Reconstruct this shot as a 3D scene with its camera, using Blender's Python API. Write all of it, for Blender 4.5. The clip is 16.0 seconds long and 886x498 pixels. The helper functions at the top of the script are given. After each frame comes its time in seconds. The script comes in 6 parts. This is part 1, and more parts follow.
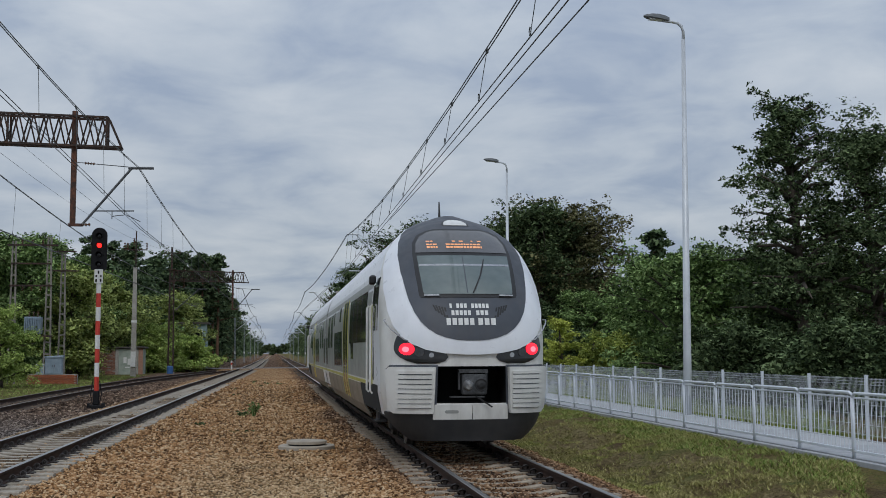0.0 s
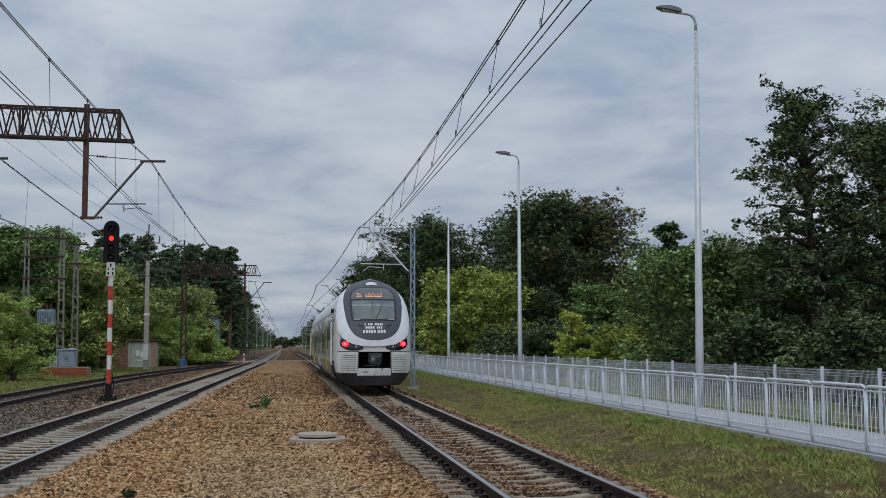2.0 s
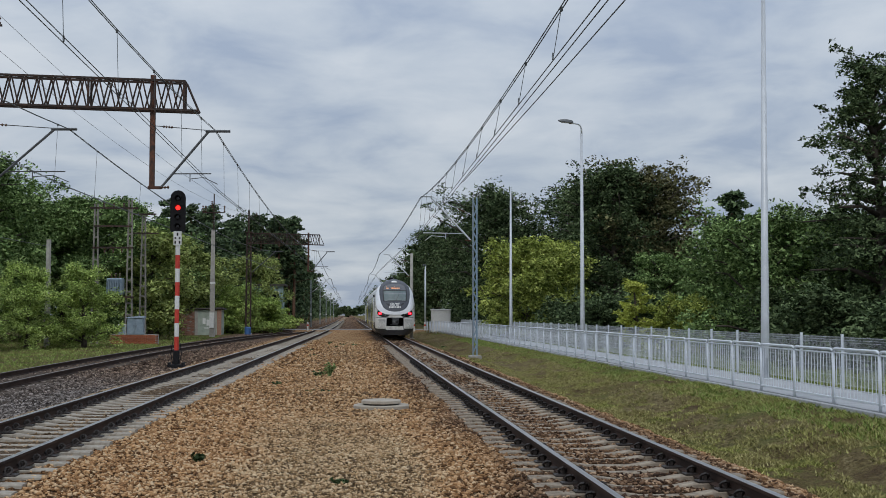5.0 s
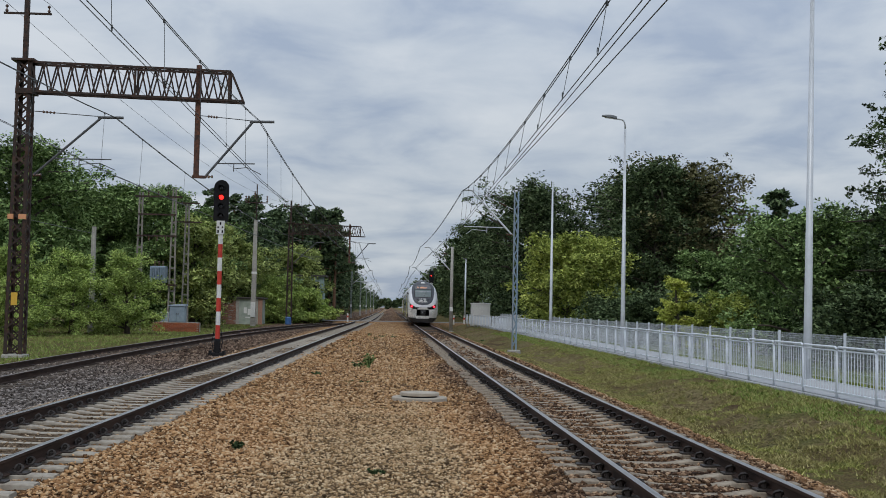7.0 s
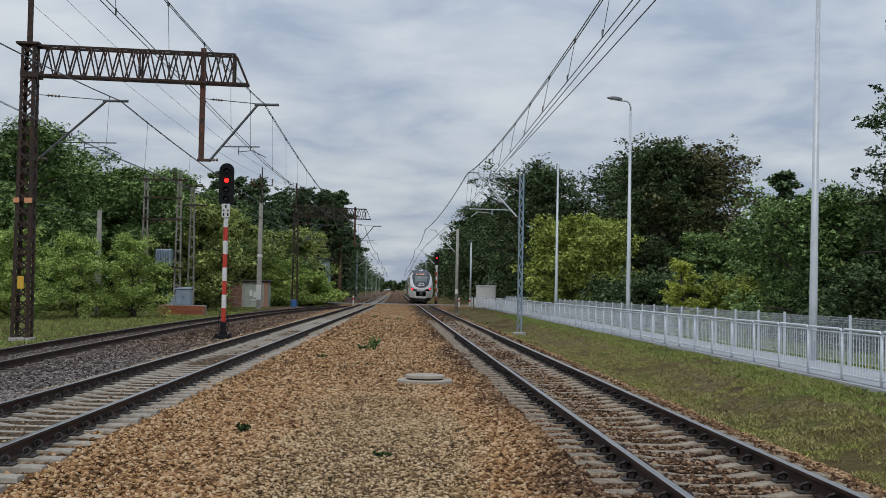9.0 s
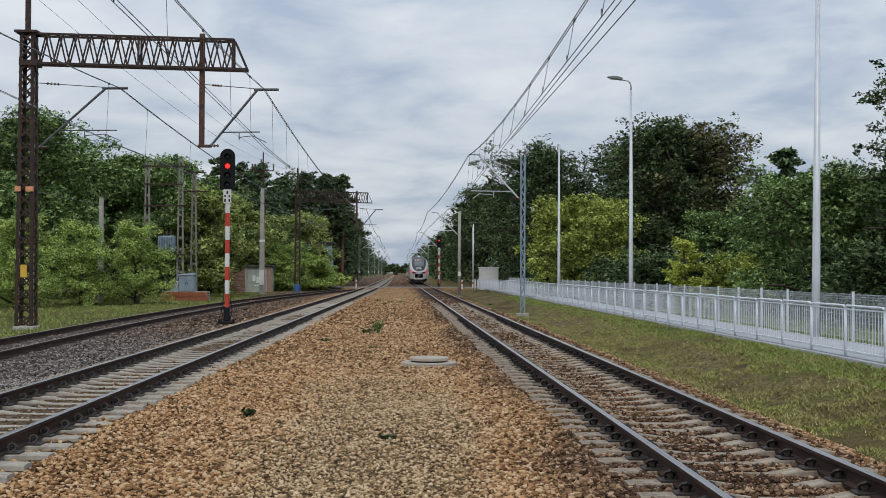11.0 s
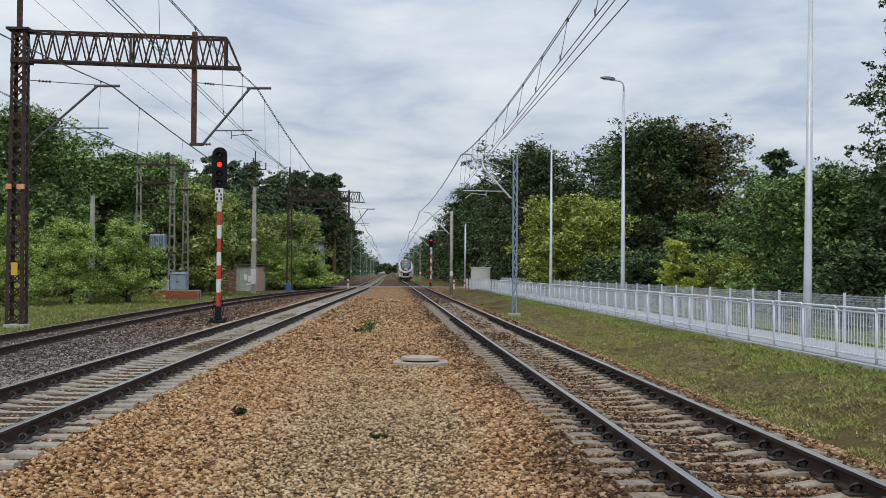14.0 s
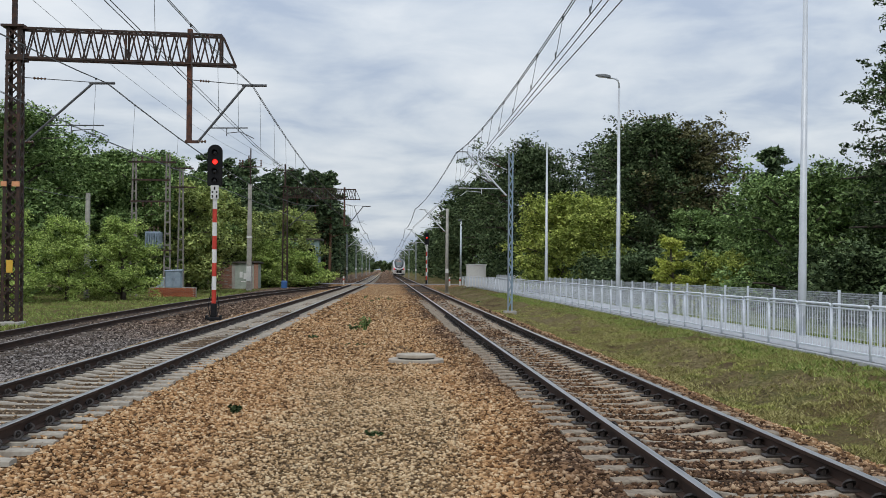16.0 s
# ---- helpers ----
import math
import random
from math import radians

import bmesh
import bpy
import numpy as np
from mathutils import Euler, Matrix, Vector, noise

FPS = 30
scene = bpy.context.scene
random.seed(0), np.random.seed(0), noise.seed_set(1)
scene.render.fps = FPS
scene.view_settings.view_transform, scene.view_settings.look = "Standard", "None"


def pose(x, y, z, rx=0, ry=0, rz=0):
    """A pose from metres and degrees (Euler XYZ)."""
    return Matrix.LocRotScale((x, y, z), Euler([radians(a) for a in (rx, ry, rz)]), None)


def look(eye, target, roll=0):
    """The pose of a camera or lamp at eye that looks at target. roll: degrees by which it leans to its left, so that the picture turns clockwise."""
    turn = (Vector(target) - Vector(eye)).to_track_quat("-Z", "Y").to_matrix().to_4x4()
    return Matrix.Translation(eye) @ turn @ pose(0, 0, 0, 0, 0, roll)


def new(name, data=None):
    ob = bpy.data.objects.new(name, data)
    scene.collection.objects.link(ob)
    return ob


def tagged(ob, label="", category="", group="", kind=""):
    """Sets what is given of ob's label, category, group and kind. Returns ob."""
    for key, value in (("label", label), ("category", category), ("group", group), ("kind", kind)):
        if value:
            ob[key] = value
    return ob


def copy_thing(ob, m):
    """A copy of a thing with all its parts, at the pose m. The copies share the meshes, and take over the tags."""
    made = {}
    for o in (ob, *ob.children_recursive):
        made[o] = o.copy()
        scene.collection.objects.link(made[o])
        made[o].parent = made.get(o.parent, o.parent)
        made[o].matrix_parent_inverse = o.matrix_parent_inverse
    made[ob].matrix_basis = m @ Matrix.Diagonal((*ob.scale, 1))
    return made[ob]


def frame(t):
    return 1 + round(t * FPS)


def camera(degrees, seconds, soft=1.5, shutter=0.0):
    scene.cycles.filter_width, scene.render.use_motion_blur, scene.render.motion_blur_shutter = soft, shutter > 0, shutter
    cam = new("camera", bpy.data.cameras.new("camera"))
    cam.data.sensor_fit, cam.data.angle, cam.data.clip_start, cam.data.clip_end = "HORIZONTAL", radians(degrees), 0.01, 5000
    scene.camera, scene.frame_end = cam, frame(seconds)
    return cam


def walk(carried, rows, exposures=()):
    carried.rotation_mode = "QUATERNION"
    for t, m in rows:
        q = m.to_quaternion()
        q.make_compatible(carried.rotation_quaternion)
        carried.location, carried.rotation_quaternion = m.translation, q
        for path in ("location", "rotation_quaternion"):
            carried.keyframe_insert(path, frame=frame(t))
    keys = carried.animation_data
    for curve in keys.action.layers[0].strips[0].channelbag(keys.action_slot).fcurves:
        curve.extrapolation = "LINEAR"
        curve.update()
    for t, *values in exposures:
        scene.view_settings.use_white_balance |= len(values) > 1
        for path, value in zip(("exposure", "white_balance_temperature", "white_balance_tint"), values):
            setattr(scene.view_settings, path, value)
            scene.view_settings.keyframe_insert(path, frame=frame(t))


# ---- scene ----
cam = camera(42.16, 16.0, 0.7)
walk(cam, [
    (0.0, pose(-0.021, 0.003, 1.704, 95.128, 0.174, -8.335)),
    (0.5, pose(-0.019, 0.038, 1.685, 95.278, -0.066, -8.314)),
    (1.0, pose(0.002, 0.004, 1.693, 95.059, -0.055, -8.174)),
    (1.5, pose(-0.010, 0.022, 1.687, 94.974, 0.013, -8.111)),
    (2.0, pose(0.011, 0.059, 1.697, 94.789, 0.138, -7.732)),
    (2.5, pose(0.003, 0.051, 1.692, 95.018, 0.074, -7.273)),
    (3.0, pose(0.009, 0.057, 1.682, 94.989, 0.116, -6.736)),
    (3.5, pose(-0.007, 0.039, 1.667, 94.968, 0.060, -6.237)),
    (4.0, pose(-0.010, -0.001, 1.685, 94.749, 0.101, -5.759)),
    (4.5, pose(-0.009, 0.020, 1.677, 94.295, 0.070, -5.596)),
    (5.0, pose(-0.009, 0.020, 1.674, 93.271, -0.060, -4.651)),
    (7.5, pose(-0.008, 0.014, 1.664, 92.726, -1.295, -2.543)),
    (8.0, pose(-0.009, 0.003, 1.661, 92.329, -1.327, -2.489)),
    (8.5, pose(-0.003, 0.005, 1.663, 92.060, -1.356, -2.461)),
    (9.0, pose(-0.002, -0.003, 1.678, 92.044, -1.061, -2.400)),
    (9.5, pose(0.001, -0.027, 1.673, 91.617, -0.589, -2.437)),
    (12.0, pose(0.000, 0.004, 1.678, 91.138, -0.153, -2.270)),
    (12.5, pose(0.000, 0.004, 1.667, 91.186, -0.191, -2.354)),
    (13.0, pose(0.005, 0.013, 1.672, 91.101, -0.399, -2.491)),
    (13.5, pose(0.005, -0.003, 1.664, 91.155, -0.418, -2.616)),
    (14.0, pose(-0.002, 0.028, 1.670, 91.160, -0.436, -2.664)),
    (14.5, pose(-0.010, -0.001, 1.676, 91.145, -0.384, -2.665)),
    (15.0, pose(0.005, 0.009, 1.671, 91.189, -0.392, -2.618)),
    (15.5, pose(0.000, 0.012, 1.673, 91.030, -0.453, -2.785)),
    (16.0, pose(0.000, -0.000, 1.674, 91.028, -0.437, -2.885)),
], [(0.0, -0.20, 6350, 10), (4.0, -0.15, 6350, 10), (5.0, -0.06, 6400, 10), (9.5, 0.0, 6500, 10), (12.0, 0.26, 6600, 10), (16.0, 0.27, 6600, 10)])

# ---- sky and sun: a closed, streaky cloud cover ----
world = bpy.data.worlds.new("overcast_sky")
scene.world = world
world.use_nodes = True
wn, wl = world.node_tree.nodes, world.node_tree.links
wn.clear()
w_out, w_bg = wn.new("ShaderNodeOutputWorld"), wn.new("ShaderNodeBackground")
w_sky = wn.new("ShaderNodeTexSky")
w_sky.sky_type, w_sky.sun_disc = "NISHITA", False
w_sky.sun_elevation, w_sky.sun_rotation = radians(42), radians(200)
w_co = wn.new("ShaderNodeTexCoord")
w_sep = wn.new("ShaderNodeSeparateXYZ")
wl.new(w_co.outputs["Generated"], w_sep.inputs[0])


def w_math(op, a, b):
    n = wn.new("ShaderNodeMath")
    n.operation = op
    for i, v in enumerate((a, b)):
        if isinstance(v, (int, float)):
            n.inputs[i].default_value = v
        else:
            wl.new(v, n.inputs[i])
    return n.outputs[0]


w_up = w_math("ADD", w_math("ABSOLUTE", w_sep.outputs[2], 0), 0.16)
w_vec = wn.new("ShaderNodeCombineXYZ")
wl.new(w_math("DIVIDE", w_sep.outputs[0], w_up), w_vec.inputs[0])
wl.new(w_math("DIVIDE", w_sep.outputs[1], w_up), w_vec.inputs[1])


def w_noise(scale, detail, rough, stretch, distortion=0.0):
    mp = wn.new("ShaderNodeMapping")
    mp.inputs["Scale"].default_value = stretch
    mp.inputs["Rotation"].default_value = (0, 0, radians(4))
    wl.new(w_vec.outputs[0], mp.inputs[0])
    n = wn.new("ShaderNodeTexNoise")
    n.inputs["Scale"].default_value, n.inputs["Detail"].default_value = scale, detail
    n.inputs["Roughness"].default_value, n.inputs["Distortion"].default_value = rough, distortion
    wl.new(mp.outputs[0], n.inputs["Vector"])
    return n.outputs["Fac"]


w_big = w_noise(0.95, 5, 0.5, (1.0, 1.0, 1), 0.3)
w_small = w_noise(2.9, 6, 0.55, (1.0, 0.9, 1), 0.4)
w_sum = w_math("ADD", w_math("MULTIPLY", w_big, 0.62), w_math("MULTIPLY", w_small, 0.38))
w_ramp = wn.new("ShaderNodeValToRGB")
w_ramp.color_ramp.elements[0].position, w_ramp.color_ramp.elements[0].color = 0.41, (0.34, 0.405, 0.515, 1)
w_ramp.color_ramp.elements[1].position, w_ramp.color_ramp.elements[1].color = 0.60, (0.605, 0.645, 0.69, 1)
w_mid = w_ramp.color_ramp.elements.new(0.50)
w_mid.color = (0.485, 0.54, 0.61, 1)
wl.new(w_sum, w_ramp.inputs[0])
w_mix = wn.new("ShaderNodeMixRGB")
w_mix.inputs[0].default_value = 0.93
w_gain = wn.new("ShaderNodeMixRGB")
w_gain.blend_type, w_gain.inputs[0].default_value, w_gain.inputs[2].default_value = "MULTIPLY", 1.0, (0.1, 0.1, 0.1, 1)
wl.new(w_sky.outputs[0], w_gain.inputs[1])
wl.new(w_gain.outputs[0], w_mix.inputs[1])
wl.new(w_ramp.outputs[0], w_mix.inputs[2])
wl.new(w_mix.outputs[0], w_bg.inputs[0])
# an overcast sky grows brighter towards the zenith
w_high = wn.new("ShaderNodeMapRange")
w_high.inputs["From Min"].default_value, w_high.inputs["From Max"].default_value = 0.09, 1.0
w_high.inputs["To Min"].default_value, w_high.inputs["To Max"].default_value = 0.98, 1.85
wl.new(w_sep.outputs[2], w_high.inputs["Value"])
wl.new(w_high.outputs[0], w_bg.inputs[1])
wl.new(w_bg.outputs[0], w_out.inputs[0])

sun = new("sun", bpy.data.lights.new("sun", "SUN"))
sun.data.energy, sun.data.angle, sun.data.color = 0.7, radians(20), (1.0, 0.96, 0.9)
sun.matrix_world = look((-20, -60, 60), (0, 0, 0))


# ---- mesh helpers ----
class Geo:
    """Vertices and faces of one mesh, with a material index for each face."""

    def __init__(self):
        self.v, self.f, self.m = [], [], []

    def add(self, verts, faces, mat=0):
        n = len(self.v)
        self.v.extend(tuple(p) for p in verts)
        self.f.extend(tuple(i + n for i in f) for f in faces)
        self.m.extend([mat] * len(faces))
        return self

    def box(self, lo, hi, mat=0, c=0.0):
        (a, b, d), (e, f, g) = lo, hi
        if c <= 0:
            vs = [(x, y, z) for z in (d, g) for y in (b, f) for x in (a, e)]
            return self.add(vs, [(0, 2, 3, 1), (4, 5, 7, 6), (0, 1, 5, 4), (1, 3, 7, 5), (3, 2, 6, 7), (2, 0, 4, 6)], mat)
        rings = []
        for z, k in ((d, c), (d + c, 0), (g - c, 0), (g, c)):
            ring = []
            x0, x1, y0, y1 = a + k, e - k, b + k, f - k
            q = c if k == 0 else c * 0.6
            ring += [(x0 + q, y0, z), (x1 - q, y0, z), (x1, y0 + q, z), (x1, y1 - q, z), (x1 - q, y1, z), (x0 + q, y1, z), (x0, y1 - q, z), (x0, y0 + q, z)]
            rings.append(ring)
        return self.loft(rings, mat)

    def loft(self, rings, mat=0, cap=True, closed=True):
        n = len(rings[0])
        vs = [p for r in rings for p in r]
        fs = []
        for i in range(len(rings) - 1):
            for j in range(n if closed else n - 1):
                k = (j + 1) % n
                fs.append((i * n + j, i * n + k, (i + 1) * n + k, (i + 1) * n + j))
        if cap:
            fs.append(tuple(range(n - 1, -1, -1)))
            fs.append(tuple(range((len(rings) - 1) * n, len(rings) * n)))
        return self.add(vs, fs, mat)

    def sweep(self, pts, radii, n=8, mat=0, cap=True):
        pts = [Vector([float(c) for c in p]) for p in pts]
        if isinstance(radii, (int, float)):
            radii = [radii] * len(pts)
        rings = []
        for i, p in enumerate(pts):
            d = (pts[min(i + 1, len(pts) - 1)] - pts[max(i - 1, 0)]).normalized()
            ref = Vector((0, 0, 1)) if abs(d.z) < 0.9 else Vector((0, 1, 0))
            u = d.cross(ref).normalized()
            w = u.cross(d)
            rr = float(radii[i])
            rings.append([p + rr * (math.cos(2 * math.pi * j / n) * u + math.sin(2 * math.pi * j / n) * w) for j in range(n)])
        return self.loft(rings, mat, cap)

    def bar(self, p0, p1, w, h=None, mat=0):
        """A straight bar of rectangular section from p0 to p1."""
        p0, p1 = Vector(p0), Vector(p1)
        h = w if h is None else h
        d = (p1 - p0).normalized()
        ref = Vector((0, 0, 1)) if abs(d.z) < 0.95 else Vector((0, 1, 0))
        u = d.cross(ref).normalized() * (w / 2)
        v = u.cross(d).normalized() * (h / 2)
        return self.loft([[p + s * u + t * v for s, t in ((-1, -1), (1, -1), (1, 1), (-1, 1))] for p in (p0, p1)], mat)

    def angle(self, p0, p1, w, t, sx, sy, mat=0):
        """An upright L-section from p0 to p1; the legs point to sx and sy."""
        sec = [(0, 0), (sx * w, 0), (sx * w, sy * t), (sx * t, sy * t), (sx * t, sy * w), (0, sy * w)]
        if sx * sy < 0:
            sec.reverse()
        return self.loft([[(p[0] + a, p[1] + b, p[2]) for a, b in sec] for p in (p0, p1)], mat)

    def lathe(self, prof, n=16, mat=0, centre=(0, 0, 0)):
        cx, cy, cz = centre
        return self.loft([[(cx + r * math.cos(2 * math.pi * j / n), cy + r * math.sin(2 * math.pi * j / n), cz + z) for j in range(n)] for r, z in prof], mat)

    def mesh(self, name, mats, smooth=False):
        me = bpy.data.meshes.new(name)
        me.from_pydata(self.v, [], self.f)
        for m in mats if isinstance(mats, (list, tuple)) else [mats]:
            me.materials.append(m)
        if any(self.m):
            me.polygons.foreach_set("material_index", self.m)
        if smooth:
            me.polygons.foreach_set("use_smooth", [True] * len(me.polygons))
        me.update()
        return me


def part(name, geo, material, parent=None, label="", smooth=False, m=None):
    """One mesh object under a thing or a part."""
    ob = new(name, geo if isinstance(geo, bpy.types.Mesh) else geo.mesh(name, material, smooth))
    if parent is not None:
        ob.parent = parent
    if m is not None:
        ob.matrix_basis = m
    return tagged(ob, label)


def thing(name, label, category, m=None, group="", kind=""):
    ob = new(name)
    ob.empty_display_size = 0.2
    if m is not None:
        ob.matrix_basis = m
    return tagged(ob, label, category, group, kind)


def smooth_by_angle(ob, deg=35):
    me = ob.data
    me.polygons.foreach_set("use_smooth", [True] * len(me.polygons))
    me.set_sharp_from_angle(angle=radians(deg))
    return ob


# ---- materials ----
class Mat:
    """A node material with a few shorthands."""

    def __init__(self, name, rough=0.7, metal=0.0, spec=0.5):
        self.mat = bpy.data.materials.new(name)
        self.mat.use_nodes = True
        self.n, self.l = self.mat.node_tree.nodes, self.mat.node_tree.links
        self.b = self.n["Principled BSDF"]
        self.b.inputs["Roughness"].default_value, self.b.inputs["Metallic"].default_value = rough, metal
        self.b.inputs["Specular IOR Level"].default_value = spec

    def coord(self, kind="Object", scale=(1, 1, 1)):
        c, m = self.n.new("ShaderNodeTexCoord"), self.n.new("ShaderNodeMapping")
        m.inputs["Scale"].default_value = scale
        self.l.new(c.outputs[kind], m.inputs[0])
        return m.outputs[0]

    def noise(self, scale, detail=4, rough=0.55, vec=None, stretch=(1, 1, 1)):
        t = self.n.new("ShaderNodeTexNoise")
        t.inputs["Scale"].default_value, t.inputs["Detail"].default_value, t.inputs["Roughness"].default_value = scale, detail, rough
        self.l.new(vec or self.coord("Object", stretch), t.inputs["Vector"])
        return t.outputs["Fac"]

    def voronoi(self, scale, out="Color", vec=None):
        t = self.n.new("ShaderNodeTexVoronoi")
        t.inputs["Scale"].default_value = scale
        self.l.new(vec or self.coord(), t.inputs["Vector"])
        return t.outputs[out]

    def ramp(self, fac, *stops):
        r = self.n.new("ShaderNodeValToRGB")
        e = r.color_ramp.elements
        while len(e) < len(stops):
            e.new(0.5)
        for i, (p, c) in enumerate(stops):
            e[i].position, e[i].color = p, (*c, 1) if len(c) == 3 else c
        self.l.new(fac, r.inputs[0])
        return r.outputs[0]

    def mix(self, fac, a, b, mode="MIX"):
        x = self.n.new("ShaderNodeMixRGB")
        x.blend_type = mode
        for i, v in enumerate((fac, a, b)):
            if isinstance(v, (int, float)):
                x.inputs[i].default_value = v if i == 0 else (v, v, v, 1)
            elif isinstance(v, tuple):
                x.inputs[i].default_value = (*v, 1)
            else:
                self.l.new(v, x.inputs[i])
        return x.outputs[0]

    def math(self, op, a, b=0.0):
        x = self.n.new("ShaderNodeMath")
        x.operation = op
        for i, v in enumerate((a, b)):
            if isinstance(v, (int, float)):
                x.inputs[i].default_value = v
            else:
                self.l.new(v, x.inputs[i])
        return x.outputs[0]

    def attr(self, name):
        a = self.n.new("ShaderNodeAttribute")
        a.attribute_name = name
        return a.outputs["Fac"]

    def random(self):
        return self.n.new("ShaderNodeObjectInfo").outputs["Random"]

    def island(self):
        return self.n.new("ShaderNodeNewGeometry").outputs["Random Per Island"]

    def color(self, v):
        self.l.new(v, self.b.inputs["Base Color"])
        return self

    def roughness(self, v):
        self.l.new(v, self.b.inputs["Roughness"])
        return self

    def bump(self, height, strength=0.4, dist=0.02):
        b = self.n.new("ShaderNodeBump")
        b.inputs["Strength"].default_value, b.inputs["Distance"].default_value = strength, dist
        self.l.new(height, b.inputs["Height"])
        self.l.new(b.outputs[0], self.b.inputs["Normal"])
        return self


def plain(name, a, b, scale=3.0, rough=0.6, metal=0.0, bump=0.0, fine=40.0, spec=0.5):
    """Two tones mixed at two scales, with an optional fine relief."""
    m = Mat(name, rough, metal, spec)
    fac = m.math("ADD", m.math("MULTIPLY", m.noise(scale, 5), 0.6), m.math("MULTIPLY", m.noise(fine, 4), 0.4))
    m.color(m.ramp(fac, (0.35, a), (0.65, b)))
    if bump:
        m.bump(m.noise(fine, 5), bump, 0.01)
    return m.mat


def glow(name, color, strength):
    m = Mat(name, 0.3)
    m.b.inputs["Base Color"].default_value = (*color, 1)
    m.b.inputs["Emission Color"].default_value = (*color, 1)
    m.b.inputs["Emission Strength"].default_value = strength
    return m.mat


def rusty(name, paint_a, paint_b, rust=(0.10, 0.045, 0.022), amount=0.5, rough=0.75):
    m = Mat(name, rough, 0.0)
    paint = m.ramp(m.noise(2.5, 5), (0.35, paint_a), (0.65, paint_b))
    r = m.mix(m.noise(30, 4), rust, tuple(1.9 * c for c in rust))
    fac = m.ramp(m.noise(5.0, 8, 0.7), (amount - 0.06, (1, 1, 1)), (amount + 0.1, (0, 0, 0)))
    m.color(m.mix(fac, paint, r))
    m.bump(m.noise(60, 5), 0.25, 0.006)
    return m.mat


STEEL_DARK = rusty("weathered_dark_steel", (0.017, 0.011, 0.009), (0.034, 0.021, 0.016), (0.050, 0.022, 0.012), amount=0.43)
STEEL_RUST = rusty("brown_rusty_steel", (0.030, 0.018, 0.015), (0.055, 0.028, 0.02), (0.10, 0.036, 0.018), 0.47)
STEEL_GREY = plain("old_grey_paint_on_steel", (0.20, 0.23, 0.25), (0.34, 0.37, 0.39), 4, 0.55, 0.0, 0.15)
STEEL_ARM = plain("darkened_bracket_steel", (0.055, 0.06, 0.065), (0.12, 0.125, 0.13), 4, 0.6, 0.0, 0.15)
STEEL_BLUE = plain("blue_grey_paint", (0.19, 0.28, 0.38), (0.30, 0.40, 0.48), 4, 0.5, 0.0, 0.1)
GALV = plain("galvanised_steel", (0.50, 0.53, 0.56), (0.64, 0.67, 0.70), 2, 0.42, 0.25, 0.05)
GALV_DARK = plain("grey_lamp_housing", (0.10, 0.11, 0.12), (0.16, 0.17, 0.18), 6, 0.5)
WHITE_PAINT = plain("white_coated_steel", (0.60, 0.64, 0.70), (0.71, 0.75, 0.80), 3, 0.42, 0.0, 0.04)
WIRE = plain("dull_copper_wire", (0.06, 0.07, 0.075), (0.12, 0.13, 0.13), 9, 0.6, 0.4)
PORCELAIN = plain("brown_glazed_porcelain", (0.07, 0.035, 0.02), (0.12, 0.06, 0.035), 20, 0.25)
CONCRETE = plain("weathered_concrete", (0.28, 0.265, 0.235), (0.45, 0.43, 0.39), 2.5, 0.85, 0.0, 0.35)
BLACK = plain("matt_black_paint", (0.007, 0.007, 0.008), (0.016, 0.016, 0.018), 6, 0.75, spec=0.25)
RED = plain("signal_red_paint", (0.50, 0.035, 0.02), (0.62, 0.06, 0.035), 8, 0.5)
WHITE = plain("chalky_white_paint", (0.66, 0.66, 0.64), (0.80, 0.80, 0.78), 8, 0.5)
ORANGE = plain("faded_orange_band", (0.60, 0.26, 0.12), (0.75, 0.36, 0.18), 8, 0.6)
YELLOW = plain("worn_yellow_plate", (0.62, 0.36, 0.03), (0.72, 0.45, 0.06), 8, 0.6)
RED_GLOW = glow("lit_red_lens", (1.0, 0.02, 0.015), 2.6)


# ---- the lie of the tracks and of the ground (rail heads at z = 0) ----
GAUGE = 1.507
RIGHT = 3.24


def left_x(y):
    """Middle of the second track."""
    return -4.95 + 0.0155 * (y if y < 110 else 110 + 40 * (1 - math.exp(-(y - 110) / 40)))


def third_x(y):
    """Middle of the siding, which swings in to the second track."""
    c = -10.1 + 0.0008 * (y - 48) ** 2
    return c if y < 112 else min(left_x(y), c)


THIRD_Z = -0.14
BASE_X = [-900, -60, -20, -15, -12.6, -11.6, -8.0, -6.6, -2.9, -1.0, 1.0, 4.9, 5.6, 6.7, 8.0, 9.2, 9.4, 11.7, 13.0, 60, 900]
BASE_Z = [-0.5, -0.5, -0.42, -0.42, -0.40, -0.38, -0.40, -0.36, -0.30, -0.285, -0.30, -0.36, -0.50, -0.58, -0.27, -0.15, -0.16, -0.16, -0.35, -0.4, -0.5]


def ease(a, b, v):
    v = min(max((v - a) / (b - a), 0), 1)
    return v * v * (3 - 2 * v)


def ground_z(x, y):
    z = float(np.interp(x, BASE_X, BASE_Z))
    for c, top, w in ((RIGHT, -0.212, 1.45), (left_x(y), -0.222, 1.45), (third_x(y), THIRD_Z - 0.2, 1.4)):
        k = 1 - ease(w, w + 0.55, abs(x - c))
        z = z * (1 - k) + top * k
    k = ease(126, 129.5, y) * (1 - ease(135.5, 139, y)) * (1 - ease(45, 60, abs(x)))
    return z * (1 - k) - 0.035 * k


